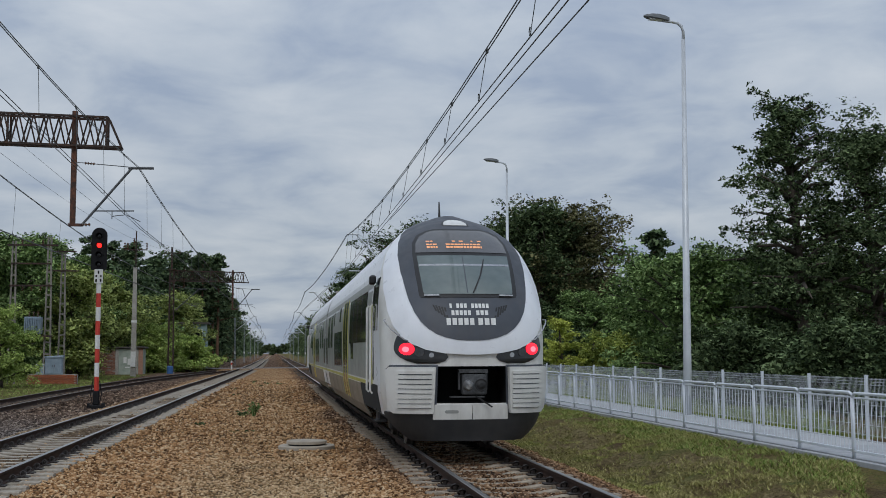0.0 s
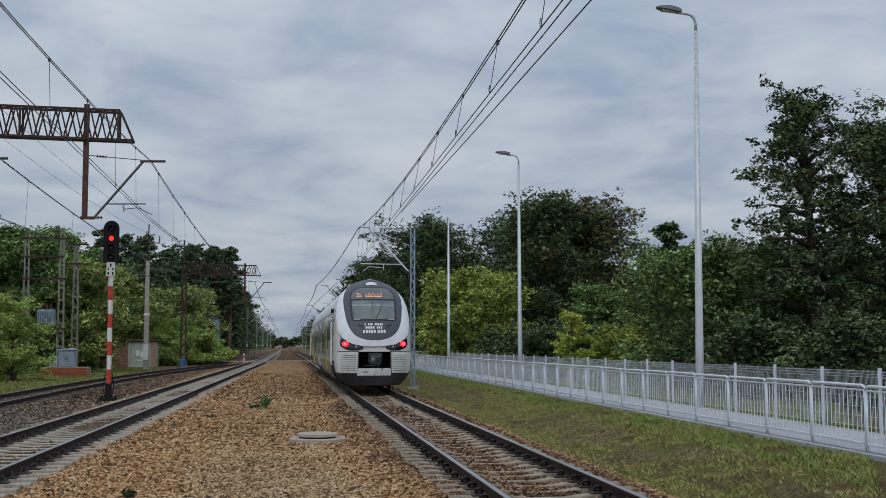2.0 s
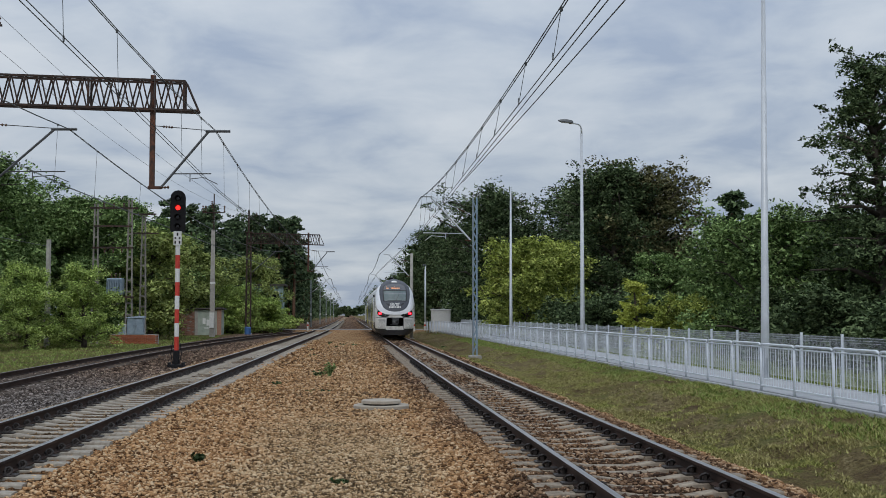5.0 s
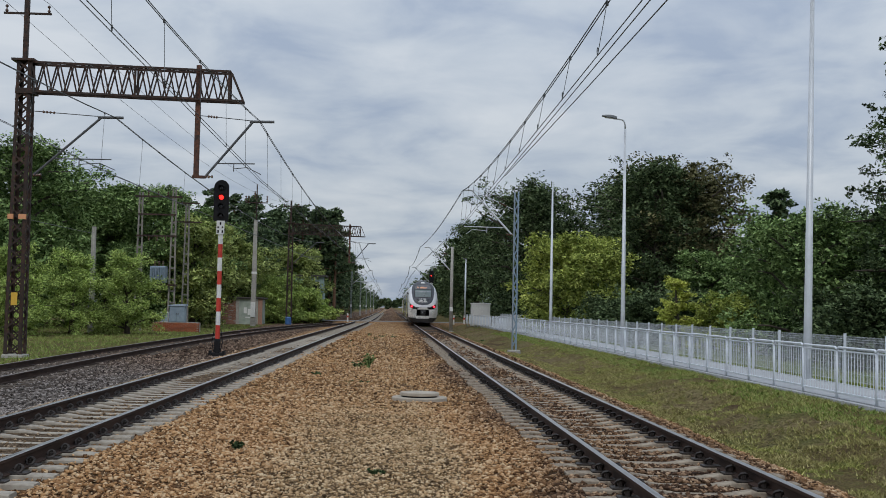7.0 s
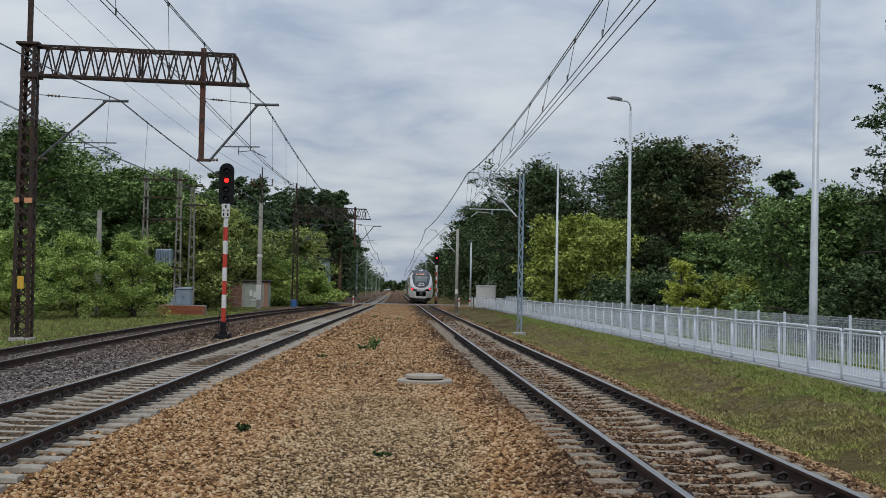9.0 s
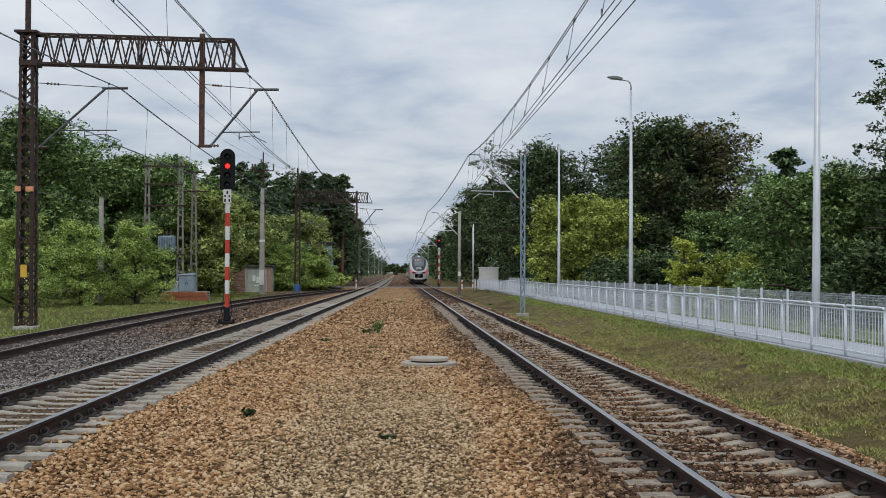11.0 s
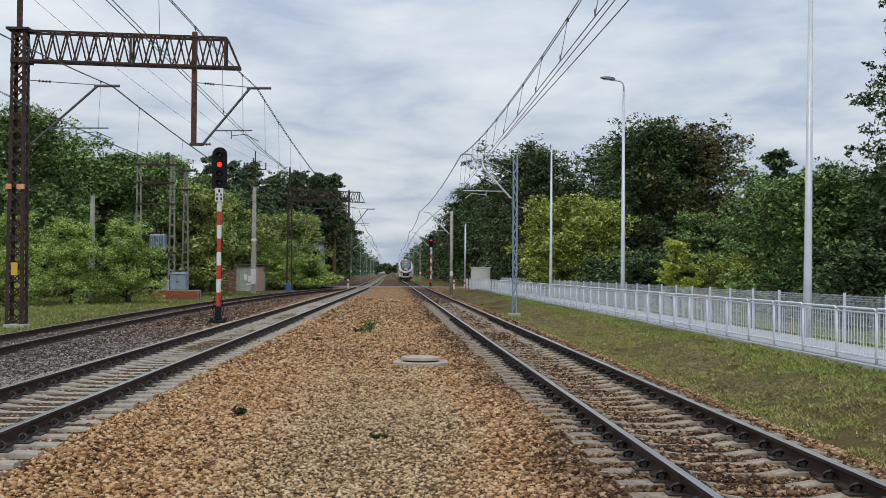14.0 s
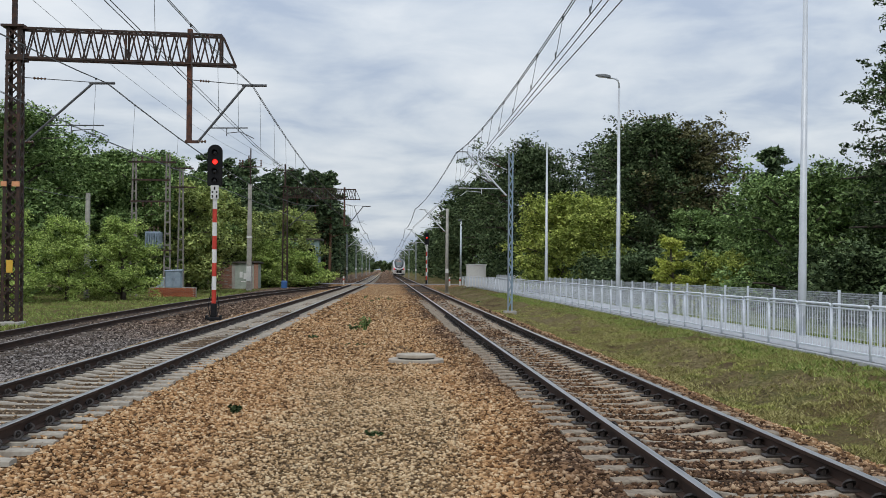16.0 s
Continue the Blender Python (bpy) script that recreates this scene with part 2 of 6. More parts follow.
def bare(x, y):
    """How bare the soil of the bank is, 0 to 1: worn slope, greener crest and foot."""
    n = noise.noise((x * 0.5, y * 0.22, 21.0)) + 0.6 * noise.noise((x * 1.6, y * 1.1, 23.0)) + 0.3 * noise.noise((x * 4.0, y * 3.0, 29.0))
    return ease(5.9, 6.6, x) * (1 - ease(7.7, 8.5, x + 0.35 * n)) * ease(-0.45, 0.35, n)


def lumps(x, y):
    """Unevenness of the surface, larger on the grassy bank."""
    if 9.3 <= x <= 11.9 or 127 < y < 137:
        return 0.0
    r = 0.02 * noise.noise((x * 1.1, y * 1.1, 0)) + 0.035 * noise.noise((x * 0.3, y * 0.25, 5))
    if 5.4 < x < 9.3:
        k = ease(5.4, 6.0, x) * (1 - ease(8.9, 9.3, x))
        r += k * (0.10 * noise.noise((x * 1.3, y * 1.0, 4)) + 0.09 * noise.noise((x * 0.6, y * 0.3, 9)) + 0.05 * noise.noise((x * 3.1, y * 2.2, 14)) + 0.06 * bare(x, y) * noise.noise((x * 2.3, y * 1.6, 31)))
    return r


def spread(parts):
    out = []
    for a, b, s in parts:
        n = max(1, round((b - a) / s))
        out += [a + (b - a) * i / n for i in range(n)]
    return out + [parts[-1][1]]


def zones(x, y):
    """How stony, how fine and how fouled the surface is: three values of 0 to 1."""
    n = 0.5 * noise.noise((x * 0.35, y * 0.22, 3.1)) + 0.3 * noise.noise((x * 1.3, y * 0.9, 7.7))
    stony = ease(-11.9, -11.5, x + 0.5 * n) * (1 - ease(5.45, 5.8, x + 0.35 * n))
    stony = max(stony, ease(126, 129, y) * (1 - ease(136, 138, y)))
    fine = ease(-2.0, -0.9, x + 1.2 * n) * (1 - ease(0.4, 1.2, x + 0.9 * n)) * (0.75 - 0.6 * ease(14, 26, y + 9 * n))
    dl = abs(x - left_x(y))
    fine = max(fine, 0.7 * (1 - ease(0.8, 1.0, dl)))
    foul = ease(1.1, 2.1, x + 0.6 * n) * (1 - 0.7 * ease(4.5, 5.2, x + 0.5 * n)) * (0.85 + 0.4 * n)
    foul = max(foul, 0.9 * (1 - ease(-6.6, -5.6, x + 0.5 * n)))
    if x < -5.8 and dl > 1.1:
        fine = 0.9 * (1 - 0.75 * ease(26, 48, y + 10 * n))
    foul = max(foul, 0.9 * ease(136, 141, y))
    if dl < 0.95:
        foul = 0.35 + 0.3 * n
    return stony, min(max(fine, 0), 1), min(max(foul, 0), 1)


def build_ground():
    xs = spread([(-900, -200, 100), (-200, -60, 20), (-60, -20, 4), (-20, -12, 0.5), (-12, 14, 0.16), (14, 30, 1.5), (30, 70, 8), (70, 200, 26), (200, 900, 100)])
    ys = spread([(-120, -20, 20), (-20, 4, 3), (4, 40, 0.3), (40, 120, 1.2), (120, 145, 0.8), (145, 300, 6), (300, 900, 40), (900, 2800, 200)])
    nx, ny = len(xs), len(ys)
    co, zo = np.empty((ny, nx, 3)), np.empty((ny, nx, 5))
    for j, y in enumerate(ys):
        for i, x in enumerate(xs):
            st = zones(x, y) if -16 < x < 16 else (0, 0, 0)
            co[j, i] = x, y, ground_z(x, y) + lumps(x, y)
            # fourth value: strength of the painted gap shade among the stones, none far off
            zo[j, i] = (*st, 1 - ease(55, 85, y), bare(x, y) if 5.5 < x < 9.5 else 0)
    faces = [(j * nx + i, j * nx + i + 1, (j + 1) * nx + i + 1, (j + 1) * nx + i) for j in range(ny - 1) for i in range(nx - 1)]
    me = bpy.data.meshes.new("ground")
    me.from_pydata(co.reshape(-1, 3).tolist(), [], faces)
    for k, name in enumerate(("stony", "fine", "foul", "loose", "bare")):
        a = me.attributes.new(name, "FLOAT", "POINT")
        a.data.foreach_set("value", zo[:, :, k].ravel())
    me.polygons.foreach_set("use_smooth", [True] * len(faces))
    return me


def stone_colour(m, pick):
    """Warm ballast, fine pale gravel and fouled dark ballast, after the three zone attributes."""
    warm = m.ramp(pick, (0.0, (0.075, 0.036, 0.017)), (0.25, (0.31, 0.165, 0.074)), (0.65, (0.55, 0.325, 0.158)), (1.0, (0.68, 0.50, 0.31)))
    pale = m.ramp(pick, (0.0, (0.10, 0.069, 0.038)), (0.35, (0.45, 0.31, 0.165)), (1.0, (0.72, 0.56, 0.36)))
    dark = m.ramp(pick, (0.0, (0.026, 0.016, 0.012)), (0.4, (0.085, 0.050, 0.033)), (0.78, (0.22, 0.13, 0.08)), (1.0, (0.46, 0.32, 0.21)))
    grey = m.ramp(pick, (0.0, (0.03, 0.029, 0.031)), (0.5, (0.14, 0.137, 0.142)), (1.0, (0.38, 0.36, 0.36)))
    return m.mix(m.attr("foul"), m.mix(m.attr("fine"), warm, pale), m.mix(m.attr("fine"), dark, grey))


def ground_material():
    m = Mat("ballast_gravel_and_grass", 0.95, 0.0, 0.08)
    cell = m.voronoi(21.0)
    bw = m.n.new("ShaderNodeSeparateColor")
    m.l.new(cell, bw.inputs[0])
    patch = m.noise(0.45, 5)
    stone = m.mix(0.75, stone_colour(m, bw.outputs[0]), m.ramp(patch, (0.3, (0.62, 0.56, 0.50)), (0.7, (1.0, 0.95, 0.9))), "MULTIPLY")
    # shade in the gaps under the loose stones, mixed into the ground colour
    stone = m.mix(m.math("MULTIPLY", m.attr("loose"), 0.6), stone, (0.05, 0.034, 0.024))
    g1 = m.ramp(m.noise(0.5, 9, 0.7), (0.32, (0.10, 0.125, 0.034)), (0.44, (0.16, 0.165, 0.05)), (0.50, (0.19, 0.15, 0.065)), (0.60, (0.12, 0.08, 0.045)))
    grass = m.mix(0.6, g1, m.ramp(m.noise(22, 5, 0.7), (0.38, (0.25, 0.25, 0.22)), (0.62, (1.3, 1.3, 1.2))), "MULTIPLY")
    soil = m.ramp(m.noise(9, 7, 0.7), (0.36, (0.04, 0.028, 0.015)), (0.5, (0.20, 0.155, 0.076)), (0.66, (0.37, 0.305, 0.165)))
    grass = m.mix(m.math("MULTIPLY", m.attr("bare"), 0.85), grass, soil)
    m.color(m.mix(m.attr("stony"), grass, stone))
    m.bump(m.math("ADD", m.voronoi(21.0, "Distance"), m.math("MULTIPLY", m.noise(7, 8, 0.75), 1.6)), 1.0, 0.06)
    return m.mat


ground = part("ground", build_ground(), None)
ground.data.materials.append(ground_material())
tagged(ground, "flat trackside ground of orange-brown ballast, gravel and grass", "ground", kind="structure")


# ---- loose stones on the near ballast ----
def stone_mesh(name, count, y0, y1, size, seed):
    rng = np.random.default_rng(seed)
    base = np.array([(1, 0, 0), (-1, 0, 0), (0, 1, 0), (0, -1, 0), (0, 0, 0.8), (0, 0, -0.6)])
    tri = np.array([(0, 2, 4), (2, 1, 4), (1, 3, 4), (3, 0, 4), (2, 0, 5), (1, 2, 5), (3, 1, 5), (0, 3, 5)])
    pos, zon, rad = [], [], []
    while len(pos) < count:
        y = y0 + (y1 - y0) * rng.random() ** 1.25
        x = rng.uniform(-11.4 if y > 20 else -7.6, 6.0)
        if x < -0.43 * y or x > 0.47 * y:
            continue
        s, fi, fo = zones(x, y)
        if s < 0.5:
            continue
        dr, dl = abs(x - RIGHT), abs(x - left_x(y))
        if abs(dr - GAUGE / 2) < 0.12 or abs(dl - GAUGE / 2) < 0.12:
            continue
        if dl < 1.25 and rng.random() < (0.93 if dl < 0.88 else 0.8 if y < 16 else 0.3):
            continue
        if abs(x - third_x(y)) < 1.35 and rng.random() < 0.6:
            continue
        if dr < 1.2 and abs((y - 9.5 + 0.3) % 0.6 - 0.3) < 0.11 and rng.random() < (0.88 if dr < 0.75 else 0.55 if y < 17 else 0.2):
            continue
        if (x - 0.67) ** 2 + (y - 24.3) ** 2 < 0.36:
            continue
        r = size * (0.5 + 0.9 * rng.random() ** 1.7) * (1 - 0.3 * fi * (1 - fo))
        pos.append((x, y, ground_z(x, y) + 0.3 * r + lumps(x, y)))
        zon.append((s, fi, fo))
        rad.append(r)
    n = len(pos)
    pos, rad, zon = np.array(pos), np.array(rad), np.array(zon)
    q = rng.normal(size=(n, 4))
    q /= np.linalg.norm(q, axis=1)[:, None]
    w, x, y, z = q.T
    R = np.stack([1 - 2 * (y * y + z * z), 2 * (x * y - z * w), 2 * (x * z + y * w), 2 * (x * y + z * w), 1 - 2 * (x * x + z * z), 2 * (y * z - x * w),
                  2 * (x * z - y * w), 2 * (y * z + x * w), 1 - 2 * (x * x + y * y)], 1).reshape(n, 3, 3)
    local = base[None] * rng.uniform(0.55, 1.25, (n, 6, 1)) * rng.uniform(0.7, 1.2, (n, 1, 3))
    v = np.einsum("nij,nkj->nki", R, local) * rad[:, None, None] * np.array((1, 1, 0.66)) + pos[:, None]
    me = bpy.data.meshes.new(name)
    me.vertices.add(n * 6)
    me.vertices.foreach_set("co", v.ravel())
    f = (tri[None] + 6 * np.arange(n)[:, None, None]).reshape(-1)
    me.loops.add(len(f))
    me.loops.foreach_set("vertex_index", f.astype(np.int32))
    me.polygons.add(n * 8)
    me.polygons.foreach_set("loop_start", np.arange(0, len(f), 3, dtype=np.int32))
    me.update(calc_edges=True)
    for k, nm in enumerate(("stony", "fine", "foul")):
        a = me.attributes.new(nm, "FLOAT", "POINT")
        a.data.foreach_set("value", np.repeat(zon[:, k], 6))
    return me


def stone_material():
    m = Mat("crushed_stone", 0.9, 0.0, 0.12)
    m.color(m.mix(0.35, stone_colour(m, m.island()), m.ramp(m.noise(60, 3), (0.3, (0.5, 0.5, 0.5)), (0.7, (1.25, 1.25, 1.25))), "MULTIPLY"))
    return m.mat


STONE = stone_material()
for nm, cnt, y0, y1, size, seed in (("ballast_stones", 70000, 9.0, 22.0, 0.038, 3), ("ballast_stones", 44000, 21.0, 42.0, 0.045, 4), ("ballast_stones", 19000, 40.0, 85.0, 0.066, 5)):
    ob = part(nm, stone_mesh(nm, cnt, y0, y1, size, seed), None)
    ob.data.materials.append(STONE)
    tagged(ob, "loose orange-brown crushed stone ballast between the tracks", "ballast", kind="stuff")


# ---- tracks: rails, sleepers, fastenings ----
def rail_flank_material():
    m = Mat("rusted_rail_side", 0.8, 0.0, 0.2)
    m.color(m.ramp(m.noise(9, 6, 0.6, stretch=(1, 0.2, 1)), (0.3, (0.024, 0.015, 0.012)), (0.7, (0.065, 0.038, 0.028))))
    return m.mat


def rail_head_material():
    m = Mat("polished_rail_head", 0.28, 0.9)
    m.color(m.ramp(m.noise(3, 5, 0.6, stretch=(6, 0.15, 1)), (0.3, (0.30, 0.29, 0.28)), (0.7, (0.46, 0.45, 0.45))))
    return m.mat


def rusty_head_material():
    m = Mat("dull_rail_head", 0.45, 0.5)
    m.color(m.ramp(m.noise(3, 5, 0.6, stretch=(6, 0.15, 1)), (0.3, (0.10, 0.075, 0.06)), (0.7, (0.20, 0.17, 0.15))))
    return m.mat


FLANK, HEAD, HEAD_DULL = rail_flank_material(), rail_head_material(), rusty_head_material()
RAIL = [(-0.036, -0.007), (-0.028, 0.0), (0.028, 0.0), (0.036, -0.007), (0.036, -0.04), (0.009, -0.055), (0.009, -0.145), (0.075, -0.16), (0.075, -0.172),
        (-0.075, -0.172), (-0.075, -0.16), (-0.009, -0.145), (-0.009, -0.055), (-0.036, -0.04)]


def rail_geo(path):
    """A rail of flat-bottomed section along (x, y, z) points."""
    g = Geo()
    g.loft([[(x + a, y, z + b) for a, b in RAIL] for x, y, z in path])
    n = len(RAIL)
    for i in range(len(path) - 1):
        for j in (0, 1, 2):
            g.m[i * n + j] = 1
    return g


def sleeper_geo():
    """A concrete sleeper: thick under the rails, waisted in the middle, its sides sloping out."""
    g = Geo()
    st = [(-1.25, 0.135, 0.0), (-1.15, 0.14, 0.005), (-0.98, 0.14, 0.005), (-0.5, 0.125, 0.0), (-0.25, 0.11, -0.035), (0.25, 0.11, -0.035), (0.5, 0.125, 0.0), (0.98, 0.14, 0.005), (1.15, 0.14, 0.005), (1.25, 0.135, 0.0)]
    g.loft([[(x, -w, -0.2), (x, -w + 0.03, t - 0.012), (x, -w + 0.045, t), (x, w - 0.045, t), (x, w - 0.03, t - 0.012), (x, w, -0.2)] for x, w, t in st])
    return g


def clip_geo():
    """A rail fastening: ribbed plate, spring loop, bolt and nut."""
    g = Geo()
    g.box((-0.1, -0.085, 0), (0.1, 0.085, 0.024), c=0.006)
    g.sweep([(0.046 * math.cos(a), 0.04 * math.sin(a) - 0.02, 0.06 + 0.038 * math.sin(a)) for a in [math.pi * k / 4 for k in range(9)]], 0.016, 4)
    g.lathe([(0.026, 0.02), (0.026, 0.075), (0.012, 0.08), (0.012, 0.105)], 6)
    return g


def concrete_sleeper_material():
    m = Mat("sleeper_concrete", 0.9, 0.0, 0.2)
    base = m.ramp(m.noise(5, 6, 0.6), (0.3, (0.27, 0.235, 0.19)), (0.7, (0.46, 0.42, 0.355)))
    m.color(m.mix(m.math("MULTIPLY", m.random(), 0.5), base, m.ramp(m.noise(14, 5), (0.35, (0.16, 0.125, 0.095)), (0.6, (0.40, 0.36, 0.30)))))
    m.bump(m.noise(50, 5), 0.3, 0.01)
    return m.mat


def timber_material():
    m = Mat("tarred_timber", 0.85, 0.0, 0.2)
    m.color(m.ramp(m.noise(6, 6, 0.6, stretch=(0.3, 3, 3)), (0.3, (0.05, 0.038, 0.03)), (0.7, (0.15, 0.12, 0.095))))
    m.bump(m.noise(12, 5, 0.6, stretch=(0.3, 4, 4)), 0.4, 0.01)
    return m.mat


SLEEPER, TIMBER = concrete_sleeper_material(), timber_material()
SLEEPER_DIRTY = plain("dirt_stained_sleeper_concrete", (0.13, 0.10, 0.075), (0.40, 0.34, 0.265), 3.5, 0.9, 0.0, 0.3, 22, 0.1)
CLIP = plain("oiled_black_fastening", (0.012, 0.010, 0.009), (0.036, 0.026, 0.021), 15, 0.6, 0.1)
sleeper_me, clip_me = sleeper_geo().mesh("sleeper", SLEEPER), clip_geo().mesh("rail_clip", CLIP)
dirty_me = sleeper_geo().mesh("sleeper", SLEEPER_DIRTY)
timber_me = Geo().box((-1.3, -0.13, -0.2), (1.3, 0.13, 0.0), c=0.015).mesh("sleeper", TIMBER)


def track(name, label, centre, z, y0, first, last, end, timber=False, step=0.6, head=None):
    """Rails from y0 to end; sleepers as single pieces from first to last, joined beyond."""
    top = thing(name, label, "railway track", kind="structure")
    ys = spread([(y0, 60, 6), (60, 200, 5), (200, end, 25)]) if end > 200 else spread([(y0, end, 4)])
    for s in (-1, 1):
        part("rail", rail_geo([(centre(y) + s * GAUGE / 2, y, z) for y in ys]), [FLANK, head or HEAD], top, "worn steel rail with a bright running surface")
    y, far, k = first, Geo(), 0
    while y < min(end, 330):
        c = centre(y)
        turn = math.degrees(math.atan2(centre(y) - centre(y + 1), 1)) + random.uniform(-0.5, 0.5)
        if y < last:
            sl = part("sleeper", timber_me if timber else dirty_me if name == "main_track" else sleeper_me, None, top, m=pose(c + random.uniform(-0.04, 0.04), y, z - (0.163 if name == "main_track" else 0.176), random.uniform(-0.5, 0.5), 0, turn))
            if y < 45 and not timber:
                for s in (-1, 1):
                    for o in (-0.10, 0.10):
                        part("rail_clip", clip_me, None, sl, m=pose(s * GAUGE / 2 + o, 0, 0.0, 0, 0, 0 if o > 0 else 180))
        else:
            far.box((c - 1.25, y - 0.09, z - 0.37), (c + 1.25, y + 0.09, z - 0.2))
        y += step
        k += 1
    if far.f:
        tagged(part("sleeper", far, TIMBER if timber or name == "main_track" else SLEEPER, top, "rows of weathered sleepers"), kind="stuff")
    return top


track("main_track", "straight railway track on pale concrete sleepers in dark ballast", lambda y: RIGHT, 0.0, -6, 9.5 - 0.6 * 25, 70, 700)
track("railway_track", "railway track on clean concrete sleepers with rusty rails", left_x, 0.0, -6, 11.86 - 0.6 * 29, 70, 700)
track("railway_track", "curved siding on tarred timber sleepers joining the main line", third_x, THIRD_Z, 2, 14.0 - 0.65 * 18, 75, 125, timber=True, step=0.65, head=HEAD_DULL)


# ---- trees and shrubs ----
def leaf_material(name, dark, mid, light):
    m = Mat(name, 0.8, 0.0, 0.05)
    tone = m.math("ADD", m.math("MULTIPLY", m.island(), 0.34), m.math("MULTIPLY", m.noise(0.35, 3), 0.33))
    fac = m.math("ADD", tone, m.math("MULTIPLY", m.noise(1.3, 3), 0.33))
    m.color(m.ramp(fac, (0.30, dark), (0.5, mid), (0.70, light)))
    tr, mx = m.n.new("ShaderNodeBsdfTranslucent"), m.n.new("ShaderNodeMixShader")
    mx.inputs[0].default_value = 0.06
    m.l.new(m.b.inputs["Base Color"].links[0].from_socket, tr.inputs[0])
    m.l.new(m.b.outputs[0], mx.inputs[1])
    m.l.new(tr.outputs[0], mx.inputs[2])
    m.l.new(mx.outputs[0], m.n["Material Output"].inputs[0])
    return m.mat


LEAF_OAK = leaf_material("dark_oak_leaves", (0.010, 0.017, 0.008), (0.067, 0.101, 0.046), (0.220, 0.290, 0.138))
LEAF_MID = leaf_material("green_leaves", (0.020, 0.036, 0.013), (0.140, 0.222, 0.076), (0.420, 0.570, 0.220))
LEAF_LIGHT = leaf_material("yellowish_green_leaves", (0.060, 0.085, 0.020), (0.330, 0.400, 0.095), (0.640, 0.690, 0.200))
LEAF_GOLD = leaf_material("bright_yellow_green_leaves", (0.130, 0.165, 0.030), (0.500, 0.560, 0.120), (0.780, 0.800, 0.230))
LEAF_BROWN = leaf_material("browning_oak_leaves", (0.017, 0.017, 0.008), (0.104, 0.104, 0.049), (0.299, 0.282, 0.138))
LEAF_PINE = leaf_material("pine_needles", (0.010, 0.017, 0.010), (0.077, 0.118, 0.062), (0.220, 0.299, 0.144))
LEAF_FRESH = leaf_material("fresh_green_leaves", (0.060, 0.095, 0.025), (0.360, 0.480, 0.135), (0.680, 0.800, 0.260))
LEAF_BIRCH = leaf_material("pale_birch_leaves", (0.045, 0.062, 0.022), (0.300, 0.370, 0.120), (0.560, 0.620, 0.220))
BARK = plain("grey_brown_bark", (0.05, 0.04, 0.032), (0.11, 0.09, 0.07), 5, 0.95, 0.0, 0.6, 25)
BARK_PINE = plain("reddish_pine_bark", (0.10, 0.055, 0.035), (0.17, 0.10, 0.06), 5, 0.95, 0.0, 0.6, 25)


LEAF_SCALE, LEAF_MORE, SPRAY = 0.64, 1.4, 9


def leaves_into(rng, pts, spread_r, per, size, flat=0.7):
    """Leaves round the given points, gathered in small flat drooping sprays with gaps between; three corners each."""
    k = max(1, round(per * LEAF_MORE / SPRAY))
    n = len(pts) * k
    c = np.repeat(np.array(pts), k, 0)
    r = np.repeat(np.array(spread_r), k)
    d = rng.normal(size=(n, 3))
    d /= np.linalg.norm(d, axis=1)[:, None]
    d[:, 2] *= flat
    c = c + d * (1.05 * r * rng.random(n) ** 0.45)[:, None]
    # each spray spreads along its way outwards and hangs at the rim
    c, r, d = np.repeat(c, SPRAY, 0), np.repeat(r, SPRAY), np.repeat(d, SPRAY, 0)
    n *= SPRAY
    q = rng.normal(size=(n, 3)) * np.array((1, 1, 0.55))
    o = q * (0.19 * r)[:, None]
    o[:, 2] -= 0.5 * (o[:, 0] ** 2 + o[:, 1] ** 2) / np.maximum(r, 0.05)
    c = c + o
    a = d * 0.6 + rng.normal(size=(n, 3)) * np.array((1, 1, 0.5))
    a /= np.linalg.norm(a, axis=1)[:, None]
    up = np.array((0, 0, 1.0)) + 0.75 * rng.normal(size=(n, 3))
    b = np.cross(a, up)
    b /= np.linalg.norm(b, axis=1)[:, None]
    up = np.cross(a, b)
    L = (LEAF_SCALE * size * rng.uniform(0.6, 1.35, n))[:, None]
    return np.stack([c - a * L - b * L * 0.6, c - a * L * 0.8 + b * L * 0.65, c + a * L * 1.1 + up * L * 0.2], 1)


def leaf_mesh(name, v, mat):
    n = len(v)
    me = bpy.data.meshes.new(name)
    me.vertices.add(n * 3)
    me.vertices.foreach_set("co", v.ravel())
    me.loops.add(n * 3)
    me.loops.foreach_set("vertex_index", np.arange(n * 3, dtype=np.int32))
    me.polygons.add(n)
    me.polygons.foreach_set("loop_start", np.arange(0, n * 3, 3, dtype=np.int32))
    me.materials.append(mat)
    me.update(calc_edges=True)
    return me


